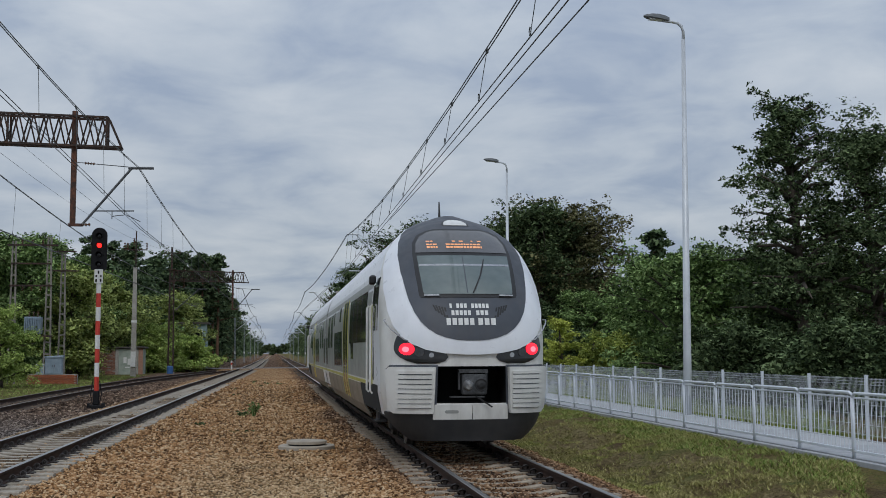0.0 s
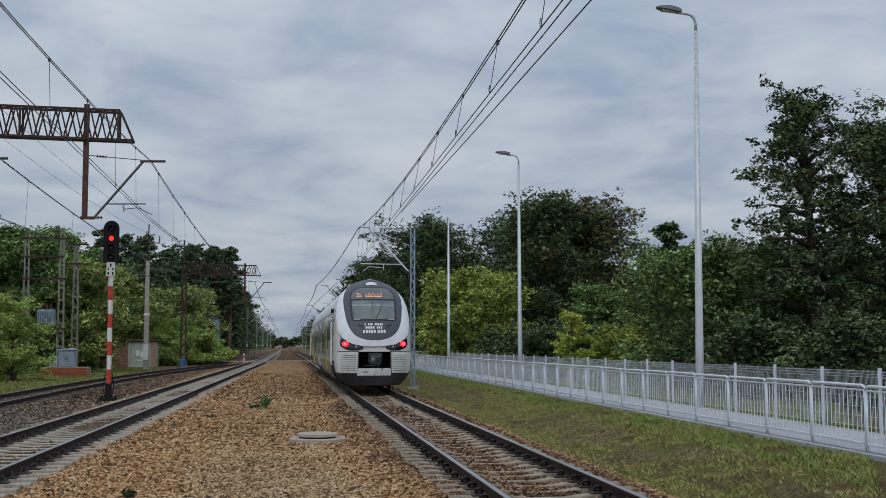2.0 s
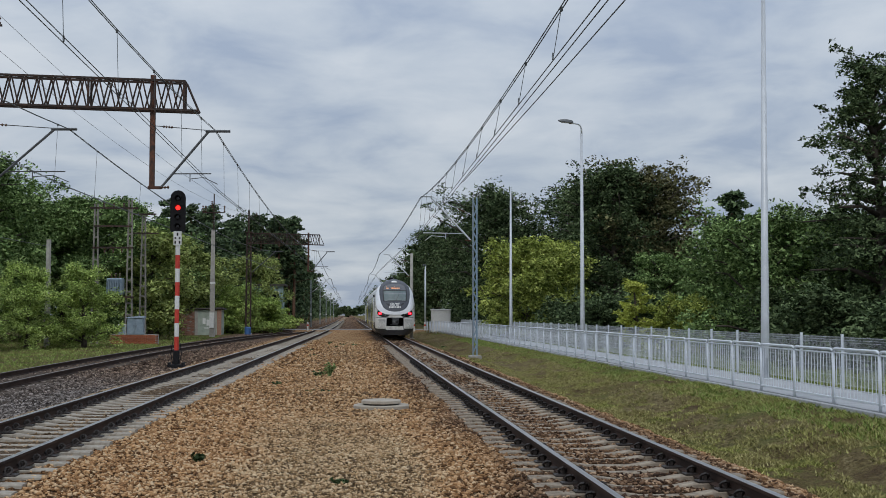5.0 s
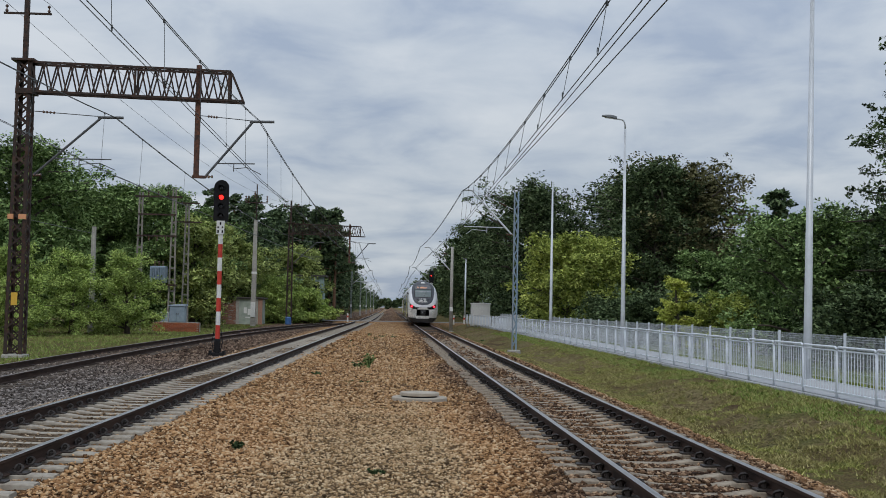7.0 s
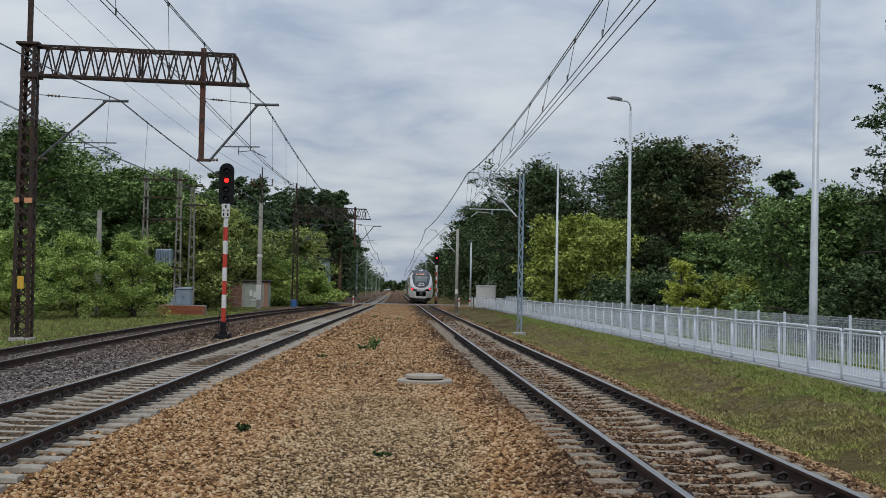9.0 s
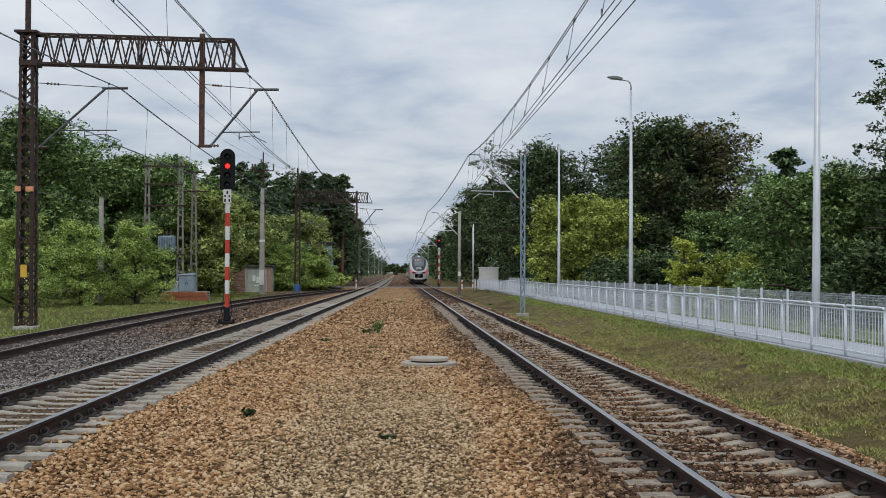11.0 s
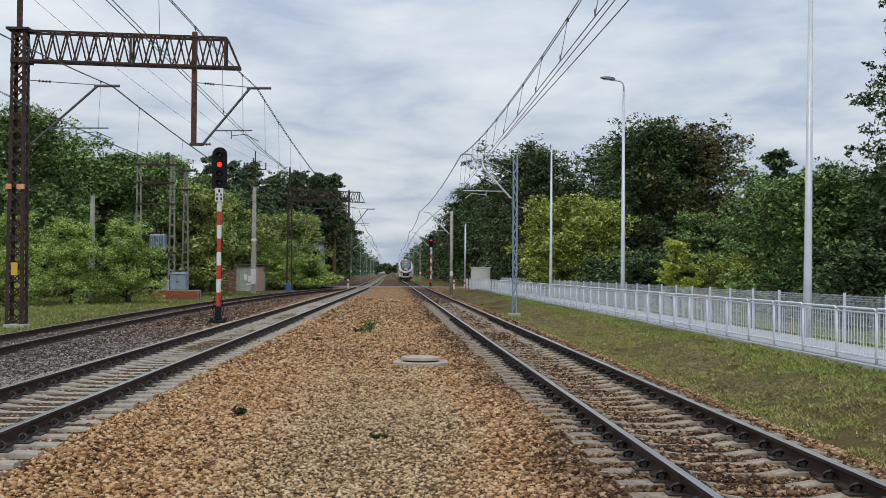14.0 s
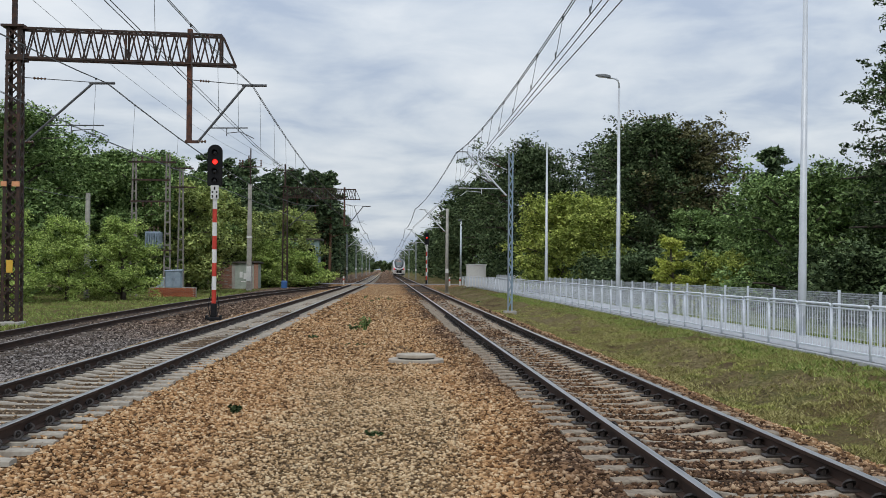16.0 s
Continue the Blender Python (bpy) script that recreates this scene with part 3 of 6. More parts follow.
def grow(rng, height, spread_w, low, shape, limbs):
    """Trunk line, limb lines and the points that carry leaves. shape: 'broad', 'tall' or 'shrub'."""
    lean = rng.normal(size=2) * 0.03 * height
    top = height * (0.86 if shape != "shrub" else 0.7)
    trunk = [(lean[0] * t * t + 0.01 * height * math.sin(5 * t + rng.random()), lean[1] * t * t, top * t) for t in np.linspace(0, 1, 8)]
    lines, carry = [], []
    for i in range(limbs):
        t = low + (1 - low) * (i + 0.5 * rng.random()) / limbs
        k = t * 7
        j = min(int(k), 6)
        base = np.array(trunk[j]) * (1 - (k - j)) + np.array(trunk[j + 1]) * (k - j)
        u = (t - low) / (1 - low)
        if shape == "broad":
            reach = spread_w * 1.05 * math.sqrt(max(0.06, 1 - ((u - 0.35) / 0.68) ** 2)) * rng.uniform(0.65, 1.05)
        elif shape == "tall":
            reach = spread_w * (1.2 - 1.0 * u) * rng.uniform(0.6, 1.2)
        else:
            reach = spread_w * (1.0 - 0.55 * u) * rng.uniform(0.6, 1.15)
        az = i * 2.4 + rng.uniform(-0.5, 0.5)
        rise = rng.uniform(0.15, 0.55) * reach * (0.6 + u)
        end = base + np.array((math.cos(az) * reach, math.sin(az) * reach, rise))
        mid = (base + end) / 2 + np.array((0, 0, 0.1 * reach)) + rng.normal(size=3) * 0.06 * reach
        lines.append((base, mid, end))
        for s in np.linspace(0.35, 1.0, 5):
            p = base * (1 - s) ** 2 + 2 * mid * s * (1 - s) + end * s * s
            for _ in range(2):
                carry.append(p + rng.normal(size=3) * np.array((0.17, 0.17, 0.12)) * reach)
    if shape == "shrub":
        for i in range(14):
            a, q = 2.4 * i, spread_w * (0.45 + 0.45 * rng.random())
            carry.append(np.array((q * math.cos(a), q * math.sin(a), height * (0.04 + 0.2 * rng.random()))))
    for _ in range(4):
        carry.append(np.array(trunk[-1]) + rng.normal(size=3) * np.array((0.25, 0.25, 0.12)) * spread_w * 0.5 + np.array((0, 0, 0.06 * height)))
    return trunk, lines, carry


def tree(name, label, category, seed, height, width, mat, m, shape="broad", low=0.28, limbs=16, per=70, leaf=0.2, bark=None, group="", clump=0.115):
    rng = np.random.default_rng(seed)
    trunk, lines, carry = grow(rng, height, width / 2, low, shape, limbs)
    top = thing(name, label, category, m, group)
    g = Geo()
    r0 = 0.022 * height + 0.03
    g.sweep(trunk, [r0 * (1.25 if i == 0 else 1 - 0.8 * i / 7) for i in range(8)], 8)
    part("trunk", g, bark or BARK, top, smooth=True)
    g = Geo()
    for a, b, c in lines:
        g.sweep([a, b, c], [r0 * 0.4, r0 * 0.25, r0 * 0.08], 5)
    part("limb", g, bark or BARK, top, smooth=True)
    rad = [width * clump * rng.uniform(0.7, 1.35) for _ in carry]
    part("crown", leaf_mesh("crown", leaves_into(rng, carry, rad, per, leaf), mat), None, top)
    return top


def pine(label, seed, height, width, m, group="", per=34, leaf=0.36):
    """A tall pine: bare trunk, flat tiers of needles near the top."""
    rng = np.random.default_rng(seed)
    top = thing("pine_tree", label, "tree", m, group)
    g = Geo().sweep([(0.12 * math.sin(3 * t), 0.1 * t, height * t) for t in np.linspace(0, 1, 7)], [0.24 * (1 - 0.85 * t) + 0.03 for t in np.linspace(0, 1, 7)], 6)
    part("trunk", g, BARK_PINE, top, smooth=True)
    carry, g = [], Geo()
    for i in range(22):
        t = 0.42 + 0.57 * i / 21
        reach = width / 2 * (1.08 - 0.85 * (t - 0.42) / 0.57) * rng.uniform(0.6, 1.15)
        az = i * 2.4 + rng.random()
        p0 = np.array((0, 0, height * t))
        end = p0 + np.array((math.cos(az) * reach, math.sin(az) * reach, 0.2 * reach))
        g.sweep([p0, end], [0.05, 0.02], 4)
        for s in (0.45, 0.72, 1.0):
            carry.append(p0 * (1 - s) + end * s + rng.normal(size=3) * 0.12)
    part("limb", g, BARK_PINE, top)
    part("crown", leaf_mesh("crown", leaves_into(rng, carry, [width * 0.13] * len(carry), per, leaf, 0.5), LEAF_PINE), None, top)
    return top


def shift(x, y, turn=0.0):
    return pose(x, y, ground_z(x, y) - 0.05, 0, 0, turn)


# right: the wood's edge behind the path
R_OAK = "oaks at the wood's edge"
oak = tree("oak_tree", "tall dark green oak at the wood's edge behind the path", "tree", 1, 15.1, 9.8, LEAF_OAK, shift(21.5, 92), per=70, limbs=26, leaf=0.21, clump=0.095, group=R_OAK)
brown_oak = tree("oak_tree", "tall oak with browning autumn leaves at the wood's edge", "tree", 2, 15.1, 10.8, LEAF_BROWN, shift(25.2, 94), per=70, limbs=26, leaf=0.21, clump=0.095, group=R_OAK)
oak_b = tree("oak_tree", "broad dark green oak beside the track", "tree", 3, 15.6, 11.6, LEAF_OAK, shift(13.9, 118), per=70, limbs=34, leaf=0.21, clump=0.1, group=R_OAK)
for ob, x, y, a in ((oak_b, 24.2, 110, 100), (oak, 18.5, 134, 40), (oak_b, 25.6, 122, 200), (oak, 23.4, 104, 10), (oak, 14.2, 156, 310), (oak_b, 13.4, 172, 160),
                    (oak, 27.5, 112, 120)):
    copy_thing(ob, shift(x, y, a))
tree("acacia_tree", "tall slender acacia with loose feathery dark foliage", "tree", 11, 14.2, 7.4, LEAF_OAK, shift(21.8, 45.5), "tall", 0.25, 36, 52, 0.125, clump=0.072)
tree("acacia_tree", "tall acacia with dense dark foliage over the path", "tree", 12, 12.9, 8.8, LEAF_OAK, shift(24.6, 44.5), "tall", 0.2, 36, 62, 0.125, clump=0.075)
bush_mid = tree("maple_tree", "medium green maple at the wood's edge", "tree", 13, 7.0, 7.2, LEAF_MID, shift(21.3, 62), "broad", 0.08, 24, 66, 0.14, clump=0.09)
tree("maple_tree", "small round green maple in front of the oaks", "tree", 19, 6.3, 4.6, LEAF_MID, shift(20.2, 72), "broad", 0.08, 20, 80, 0.12, clump=0.1)
for x, y, a in ((22.5, 60, 80), (18.5, 50, 150), (29, 66, 190), (34, 70, 40), (30, 56, 260), (26, 72, 330), (21.5, 52, 20), (24, 49, 220), (25.5, 56, 300)):
    copy_thing(bush_mid, shift(x, y, a))
tree("maple_tree", "large yellowish green maple standing behind the fence", "tree", 14, 7.8, 7.2, LEAF_LIGHT, shift(13.0, 84), "broad", 0.05, 24, 110, 0.17)
tree("maple_tree", "yellowish green maple behind the fence", "tree", 15, 7.6, 5.6, LEAF_LIGHT, shift(15.4, 86), "broad", 0.05, 20, 100, 0.17)
tree("young_tree", "small bright yellow-green sapling behind the fence", "tree", 16, 5.0, 2.6, LEAF_GOLD, shift(15.2, 60), "shrub", 0.1, 14, 60, 0.09, clump=0.085)
shrub_a = tree("shrub", "bright yellow-green shrub behind the fence", "shrub", 17, 3.8, 3.2, LEAF_LIGHT, shift(17.0, 60.5), "shrub", 0.05, 12, 60, 0.09)
copy_thing(shrub_a, shift(18.6, 60, 90))
shrub_b = tree("shrub", "dark green undergrowth shrub behind the fence", "shrub", 18, 3.2, 4.2, LEAF_OAK, shift(14.5, 66), "shrub", 0.03, 14, 60, 0.14)
for x, y, a in ((14.8, 72, 0), (16.5, 66, 50), (14.5, 78, 100), (16.8, 73, 20), (20.5, 56, 80), (18.5, 47, 130), (17.6, 41, 200), (18.6, 37, 240), (19.5, 33, 280), (19.5, 44, 20), (21, 39, 60), (18, 65, 200), (13, 95, 20), (13.5, 103, 70)):
    copy_thing(shrub_b, shift(x, y, a))

# left: hedge, broad trees and pines
hedge = tree("shrub", "light green hazel hedge bush beside the siding", "shrub", 21, 6.3, 5.2, LEAF_FRESH, shift(-19.6, 72), "shrub", 0.04, 23, 100, 0.085, clump=0.085)
for x, y, a in ((-23, 70, 40), (-16.6, 74, 90), (-26.5, 72, 150), (-21.5, 66, 200), (-20.5, 125, 10), (-11.9, 127.2, 200), (-17.2, 127, 80), (-13.2, 125.5, 300)):
    copy_thing(hedge, shift(x, y, a))
ash = tree("ash_tree", "broad green ash towering over the hedge", "tree", 22, 15.0, 10, LEAF_MID, shift(-27, 88), "broad", 0.25, 22, 95, 0.2)
ash_b = tree("oak_tree", "green oak behind the transformer frame", "tree", 23, 12.2, 8.5, LEAF_MID, shift(-20.6, 96), "broad", 0.25, 22, 90, 0.2)
for ob, x, y, a in ((ash, -33, 84, 60), (ash_b, -24, 99, 90), (ash, -30, 100, 200), (ash_b, -27.5, 112, 30), (ash, -36, 95, 140), (ash_b, -33, 110, 70), (ash_b, -20, 118, 120), (ash, -24, 126, 20)):
    copy_thing(ob, shift(x, y, a))
far_light = tree("birch_tree", "pale green birch near the brick shed", "tree", 24, 9.5, 7.5, LEAF_BIRCH, shift(-11.6, 140), "broad", 0.08, 20, 75, 0.22)
for x, y, a in ((-14.5, 148, 60), (-17.5, 140, 130), (-16.8, 125, 200), (-16.4, 96.5, 20)):
    copy_thing(far_light, shift(x, y, a))
fresh = tree("shrub", "fresh green elder bush beside the siding", "shrub", 25, 4.2, 5.2, LEAF_FRESH, shift(-8.9, 128), "shrub", 0.04, 18, 70, 0.18)
copy_thing(fresh, shift(-12.6, 126, 100))
pine_a = pine("tall dark pine in the wood beyond the siding", 31, 16.0, 6.0, shift(-17, 170), "pines of the far wood")
rng_p = random.Random(5)
for i in range(34):
    y = 140 + 6.0 * i + rng_p.uniform(-3, 3)
    x = -10.2 - 9 * rng_p.random() - max(0, 170 - y) * 0.16
    copy_thing(pine_a, shift(x, y, rng_p.uniform(0, 360)))

for x, y, a in ((-8.0, 166, 20), (-8.9, 171, 90), (-10.0, 166, 150), (-11.2, 170, 210), (-12.6, 164, 260), (-13.9, 169, 310), (-9.4, 178, 40), (-10.8, 182, 120), (-12.0, 177, 190)):
    copy_thing(pine_a, shift(x, y, a))


def wood_mass(name, label, seed, rows, mat, leaf):
    """Far woods: many clumps of foliage along a strip, one object."""
    rng = np.random.default_rng(seed)
    pts, rad = [], []
    for x0, x1, y0, y1, h, n in rows:
        for _ in range(n):
            x, y = rng.uniform(x0, x1), rng.uniform(y0, y1)
            top = h * (0.75 + 0.35 * noise.noise((x * 0.13, y * 0.05, seed)) + 0.12 * rng.random())
            pts.append((x, y, top * rng.random() ** 0.6))
            rad.append(rng.uniform(0.9, 1.9))
    ob = part(name, leaf_mesh(name, leaves_into(rng, pts, rad, 22, leaf), mat), None)
    return tagged(ob, label, "woods", kind="stuff")


pine("small dark conifer showing above the maples", 35, 10.8, 4.2, shift(27.2, 80), "pines of the far wood")
wood_mass("far_woods", "dense dark wood along the line", 41, [(9.8, 16, 166, 330, 14, 1500), (9.5, 20, 330, 800, 14, 900), (27, 48, 80, 120, 8.5, 700), (16, 30, 100, 160, 9, 900)], LEAF_OAK, 0.5)
wood_mass("undergrowth", "dense dark undergrowth behind the fence", 44, [(13.5, 26, 66, 110, 3.2, 1300), (27, 40, 40, 80, 5.8, 900)], LEAF_OAK, 0.2)
wood_mass("far_woods", "dense pine wood along the line", 42, [(-22, -9.5, 200, 420, 14, 1700), (-20, -9, 420, 900, 13, 900), (-30, -13, 135, 210, 10, 700), (-29, -15, 142, 180, 16.5, 900), (-23, -12.3, 180, 250, 17, 800), (-15, -8.3, 168, 215, 14.5, 500)], LEAF_PINE, 0.42)
wood_mass("far_woods", "dense green undergrowth beyond the siding", 43, [(-45, -24, 78, 120, 7, 1100), (-24, -19.5, 100, 140, 5, 500), (-20, -10.5, 136, 200, 6, 800)], LEAF_MID, 0.3)
wood_mass("far_woods", "low dark trees closing the far end of the line", 45, [(-60, 60, 820, 900, 9, 700)], LEAF_OAK, 1.6)
wood_mass("undergrowth", "dark undergrowth beyond the hut", 46, [(12.2, 24, 112, 150, 4.0, 900)], LEAF_OAK, 0.3)


# ---- walkway with railing and mesh fence, lamps ----
PATH_Z = -0.06
path = thing("walkway", "pale grey paved walkway along the track", "path", kind="structure")
PAVING = Mat("pale_paving", 0.85, 0.0, 0.2)
PAVING.color(PAVING.mix(PAVING.math("MULTIPLY", PAVING.random(), 0.6), PAVING.ramp(PAVING.noise(3, 6), (0.3, (0.30, 0.31, 0.325)), (0.7, (0.43, 0.44, 0.455))), (0.45, 0.45, 0.46)))
PAVING.bump(PAVING.noise(60, 4), 0.2, 0.006)
slab_me = Geo().box((-0.98, -0.745, -0.08), (0.98, 0.745, 0.0), c=0.008).mesh("paving_slab", PAVING.mat)
kerb_me = Geo().box((-0.05, -0.99, -0.3), (0.05, 0.99, 0.05), c=0.012).mesh("kerb_stone", PAVING.mat)
for i in range(74):
    part("paving_slab", slab_me, None, path, m=pose(10.52, 10.75 + 1.5 * i, PATH_Z - 0.003 * (i % 2)))
for i in range(56):
    part("kerb_stone", kerb_me, None, path, m=pose(9.40, 11 + 2 * i, PATH_Z - 0.06))
    part("kerb_stone", kerb_me, None, path, m=pose(11.62, 11 + 2 * i, PATH_Z - 0.045))


def railing_panel():
    """One white tubular bay: rounded top rail with posts, low rail, thin upright bars."""
    top = thing("railing_panel", "white coated tubular steel railing bay beside the walkway", "railing", group="railing bays along the walkway")
    g = Geo().sweep([(0, 0.02, 1.0), (0, 0.04, 1.055), (0, 0.10, 1.075), (0, 1.90, 1.075), (0, 1.96, 1.055), (0, 1.98, 1.0)], 0.026, 8)
    part("top_rail", g, WHITE_PAINT, top, smooth=True)
    for y in (0.02, 1.98):
        part("post", Geo().sweep([(0, y, -0.15), (0, y, 1.0)], 0.024, 8), WHITE_PAINT, top, smooth=True)
    part("lower_rail", Geo().box((-0.02, 0.05, 0.10), (0.02, 1.95, 0.145), c=0.006), WHITE_PAINT, top)
    part("upper_rail", Geo().box((-0.02, 0.05, 0.985), (0.02, 1.95, 1.015), c=0.006), WHITE_PAINT, top)
    bar = Geo().bar((0, 0, 0.145), (0, 0, 0.985), 0.0105).mesh("bar", WHITE_PAINT)
    for k in range(12):
        part("bar", bar, None, top, m=pose(0, 0.155 + 0.1535 * k, 0))
    return top


first = railing_panel()
first.matrix_basis = pose(9.52, 10.11, PATH_Z - 0.005)
for i in range(1, 56):
    copy_thing(first, pose(9.52 - 0.022 * max(0, i - 42) ** 1.6, 10.11 + 2.0 * i, PATH_Z - 0.005 + 0.008 * math.sin(i * 1.7), 0, 0, 0.0))


def fence_panel():
    """A bay of rigid wire mesh on a steel post."""
    top = thing("mesh_fence_panel", "grey galvanised wire mesh fence bay behind the walkway", "fence", group="mesh fence bays")
    part("post", Geo().box((-0.03, -0.03, -0.3), (0.03, 0.03, 1.26), c=0.006).box((-0.034, -0.034, 1.26), (0.034, 0.034, 1.275)), WHITE_PAINT, top, "pale coated steel post")
    g = Geo()
    for z in [0.08 + 0.2 * k for k in range(6)] + [1.14, 1.2]:
        g.bar((0, 0.03, z), (0, 2.47, z), 0.008)
    for k in range(49):
        g.bar((0.006, 0.05 + 0.05 * k, 0.05), (0.006, 0.05 + 0.05 * k, 1.22), 0.0045)
    part("mesh", g, GALV, top, "welded wire mesh")
    return top


first = fence_panel()
first.matrix_basis = pose(11.78, 11.8, PATH_Z)
for i in range(1, 44):
    copy_thing(first, pose(11.78, 11.8 + 2.5 * i, PATH_Z + 0.006 * math.sin(i * 2.1)))


def street_lamp(m, label, arm=True):
    top = thing("street_lamp", label, "street lamp", m, group="lamps along the walkway")
    part("base_plate", Geo().box((-0.17, -0.17, -0.02), (0.17, 0.17, 0.02), c=0.008), GALV, top)
    part("pole", Geo().sweep([(0, 0, 0.0), (0, 0, 1.6), (0, 0, 10.6)], [0.115, 0.11, 0.055], 14), GALV, top, "tapered galvanised pole", smooth=True)
    part("hatch", Geo().box((-0.045, -0.135, 0.55), (0.045, -0.10, 0.95), c=0.006), GALV, top)
    if arm:
        part("arm", Geo().sweep([(0, 0, 10.55), (0, 0, 10.82), (-0.05, 0, 10.98), (-0.16, 0, 11.07), (-0.32, 0, 11.10), (-0.6, 0, 11.12)], 0.045, 10), GALV, top, smooth=True)
        g = Geo()
        rings = []
        for x, w, a, b in ((-0.42, 0.06, -0.05, 0.05), (-0.55, 0.12, -0.06, 0.08), (-0.75, 0.155, -0.05, 0.10), (-0.95, 0.15, -0.035, 0.085), (-1.1, 0.10, -0.015, 0.06), (-1.16, 0.04, 0.0, 0.04)):
            rings.append([(x, -w, a + 0.02), (x, -w * 0.8, a), (x, w * 0.8, a), (x, w, a + 0.02), (x, w * 0.75, b), (x, 0, b + 0.012), (x, -w * 0.75, b)])
        g.loft(rings)
        hd = part("lamp_head", g, GALV_DARK, top, "flat dark grey LED lamp head", m=pose(0, 0, 11.13, 0, 4, 0))
        part("lens", Geo().box((-1.0, -0.10, -0.062), (-0.62, 0.10, -0.045)), WHITE, hd)
    else:
        part("cap", Geo().lathe([(0.058, 10.58), (0.06, 10.64), (0.02, 10.66)], 12), GALV, top)
    return top


street_lamp(pose(11.31, 30.7, PATH_Z, 0, 0.55, 0), "tall galvanised street lamp with a flat LED head on the walkway")
street_lamp(pose(11.28, 55.2, PATH_Z), "tall galvanised street lamp with a flat LED head on the walkway")
street_lamp(pose(11.2, 79.5, PATH_Z), "tall slim pale pole beside the walkway", False)
dist_pole = thing("lamp_post", "slim pale lamp post beyond the crossing", "lamp post", pose(9.8, 149.0, -0.35))
part("pole", Geo().sweep([(0, 0, -0.2), (0, 0, 8.4)], [0.13, 0.10], 10), GALV, dist_pole, smooth=True)
part("head", Geo().box((-0.35, -0.12, 8.38), (0.12, 0.12, 8.55), c=0.03), GALV_DARK, dist_pole)


# ---- overhead line ----
def members(name, bars, mat, top, single):
    """Thin bars of (p0, p1, w, h): each a part of its own where seen from near, else joined."""
    if single:
        for b in bars:
            part(name, Geo().bar(*b), mat, top)
        return
    g = Geo()
    for b in bars:
        g.bar(*b)
    tagged(part(name, g, mat, top), kind="stuff")


def lattice_mast(top, x, y, z0, z1, w0, w1, mat, bays, leg=0.07, name="leg", single=True):
    """Four angle legs and zigzag lacing on each face, each leg and face a part."""
    for sx in (-1, 1):
        for sy in (-1, 1):
            g = Geo().angle((x + sx * w0 / 2, y + sy * w0 / 2, z0), (x + sx * w1 / 2, y + sy * w1 / 2, z1), leg, 0.012, -sx, -sy)
            part(name, g, mat, top)
    for ax in (0, 1):
        for s in (-1, 1):
            g = []
            for i in range(bays):
                t0, t1 = i / bays, (i + 1) / bays
                a, b = (w0 + (w1 - w0) * t0) / 2, (w0 + (w1 - w0) * t1) / 2
                za, zb = z0 + (z1 - z0) * t0, z0 + (z1 - z0) * t1
                k = 1 if i % 2 else -1
                p, q = (k * a, s * a), (-k * b, s * b)
                if ax:
                    p, q = (s * a, k * a), (s * b, -k * b)
                g.append(((x + p[0], y + p[1], za), (x + q[0], y + q[1], zb), 0.014, 0.06))
                if single:
                    g.append(((x + (-p[0] if not ax else p[0]), y + (p[1] if not ax else -p[1]), za), (x + (-q[0] if not ax else q[0]), y + (q[1] if not ax else -q[1]), zb), 0.012, 0.05))
            members("lacing", g, mat, top, single)


def truss(top, x0, x1, y, z0, z1, dip, mat, bays, tip, single=True):
    """A boxed lattice beam from x0 to x1 with a raked end; dip is its fall over the length."""
    d = 0.24
    zf = lambda x: dip * (x - x0) / (x1 - x0)
    for sy in (-1, 1):
        part("top_chord", Geo().bar((x0, y + sy * d, z1), (x1, y + sy * d, z1 + zf(x1)), 0.075), mat, top)
        part("bottom_chord", Geo().bar((x0, y + sy * d, z0), (x1 + tip, y + sy * d, z0 + zf(x1 + tip)), 0.075), mat, top)
        g = []
        for i in range(bays):
            a, b = x0 + (x1 - x0) * i / bays, x0 + (x1 - x0) * (i + 1) / bays
            m = (a + b) / 2
            za, zb = (z1, z0) if sy < 0 else (z0, z1)
            g.append(((a, y + sy * d, za + zf(a)), (m, y + sy * d, zb + zf(m)), 0.05, 0.04))
            g.append(((m, y + sy * d, zb + zf(m)), (b, y + sy * d, za + zf(b)), 0.05, 0.04))
        members("web", g, mat, top, single)
        part("end_strut", Geo().bar((x1, y + sy * d, z1 + zf(x1)), (x1 + tip, y + sy * d, z0 + zf(x1 + tip)), 0.055), mat, top)
        for x in (x0 + 0.52 * (x1 - x0), x1 - 0.05):
            part("upright", Geo().bar((x, y + sy * d, z0 + zf(x)), (x, y + sy * d, z1 + zf(x)), 0.07), mat, top)
    for z in (z0, z1):
        g = []
        for i in range(bays):
            a, b = x0 + (x1 - x0) * i / bays, x0 + (x1 - x0) * (i + 1) / bays
            k = 1 if i % 2 else -1
            g.append(((a, y + k * d, z + zf(a)), (b, y - k * d, z + zf(b)), 0.03, 0.03))
        members("cross_lacing", g, mat, top, single)


def insulator(top, p0, p1, n=4, r=0.05):
    """A string of ribbed sheds on a rod."""
    p0, p1 = Vector(p0), Vector(p1)
    pts, rad = [], []
    for i in range(n):
        for a, k in ((0.05, 0.35), (0.3, 1.0), (0.5, 1.0), (0.75, 0.4)):
            pts.append(p0.lerp(p1, (i + a) / n))
            rad.append(r * k)
    part("insulator", Geo().sweep(pts, rad, 8), PORCELAIN, top, "brown ribbed porcelain insulator")


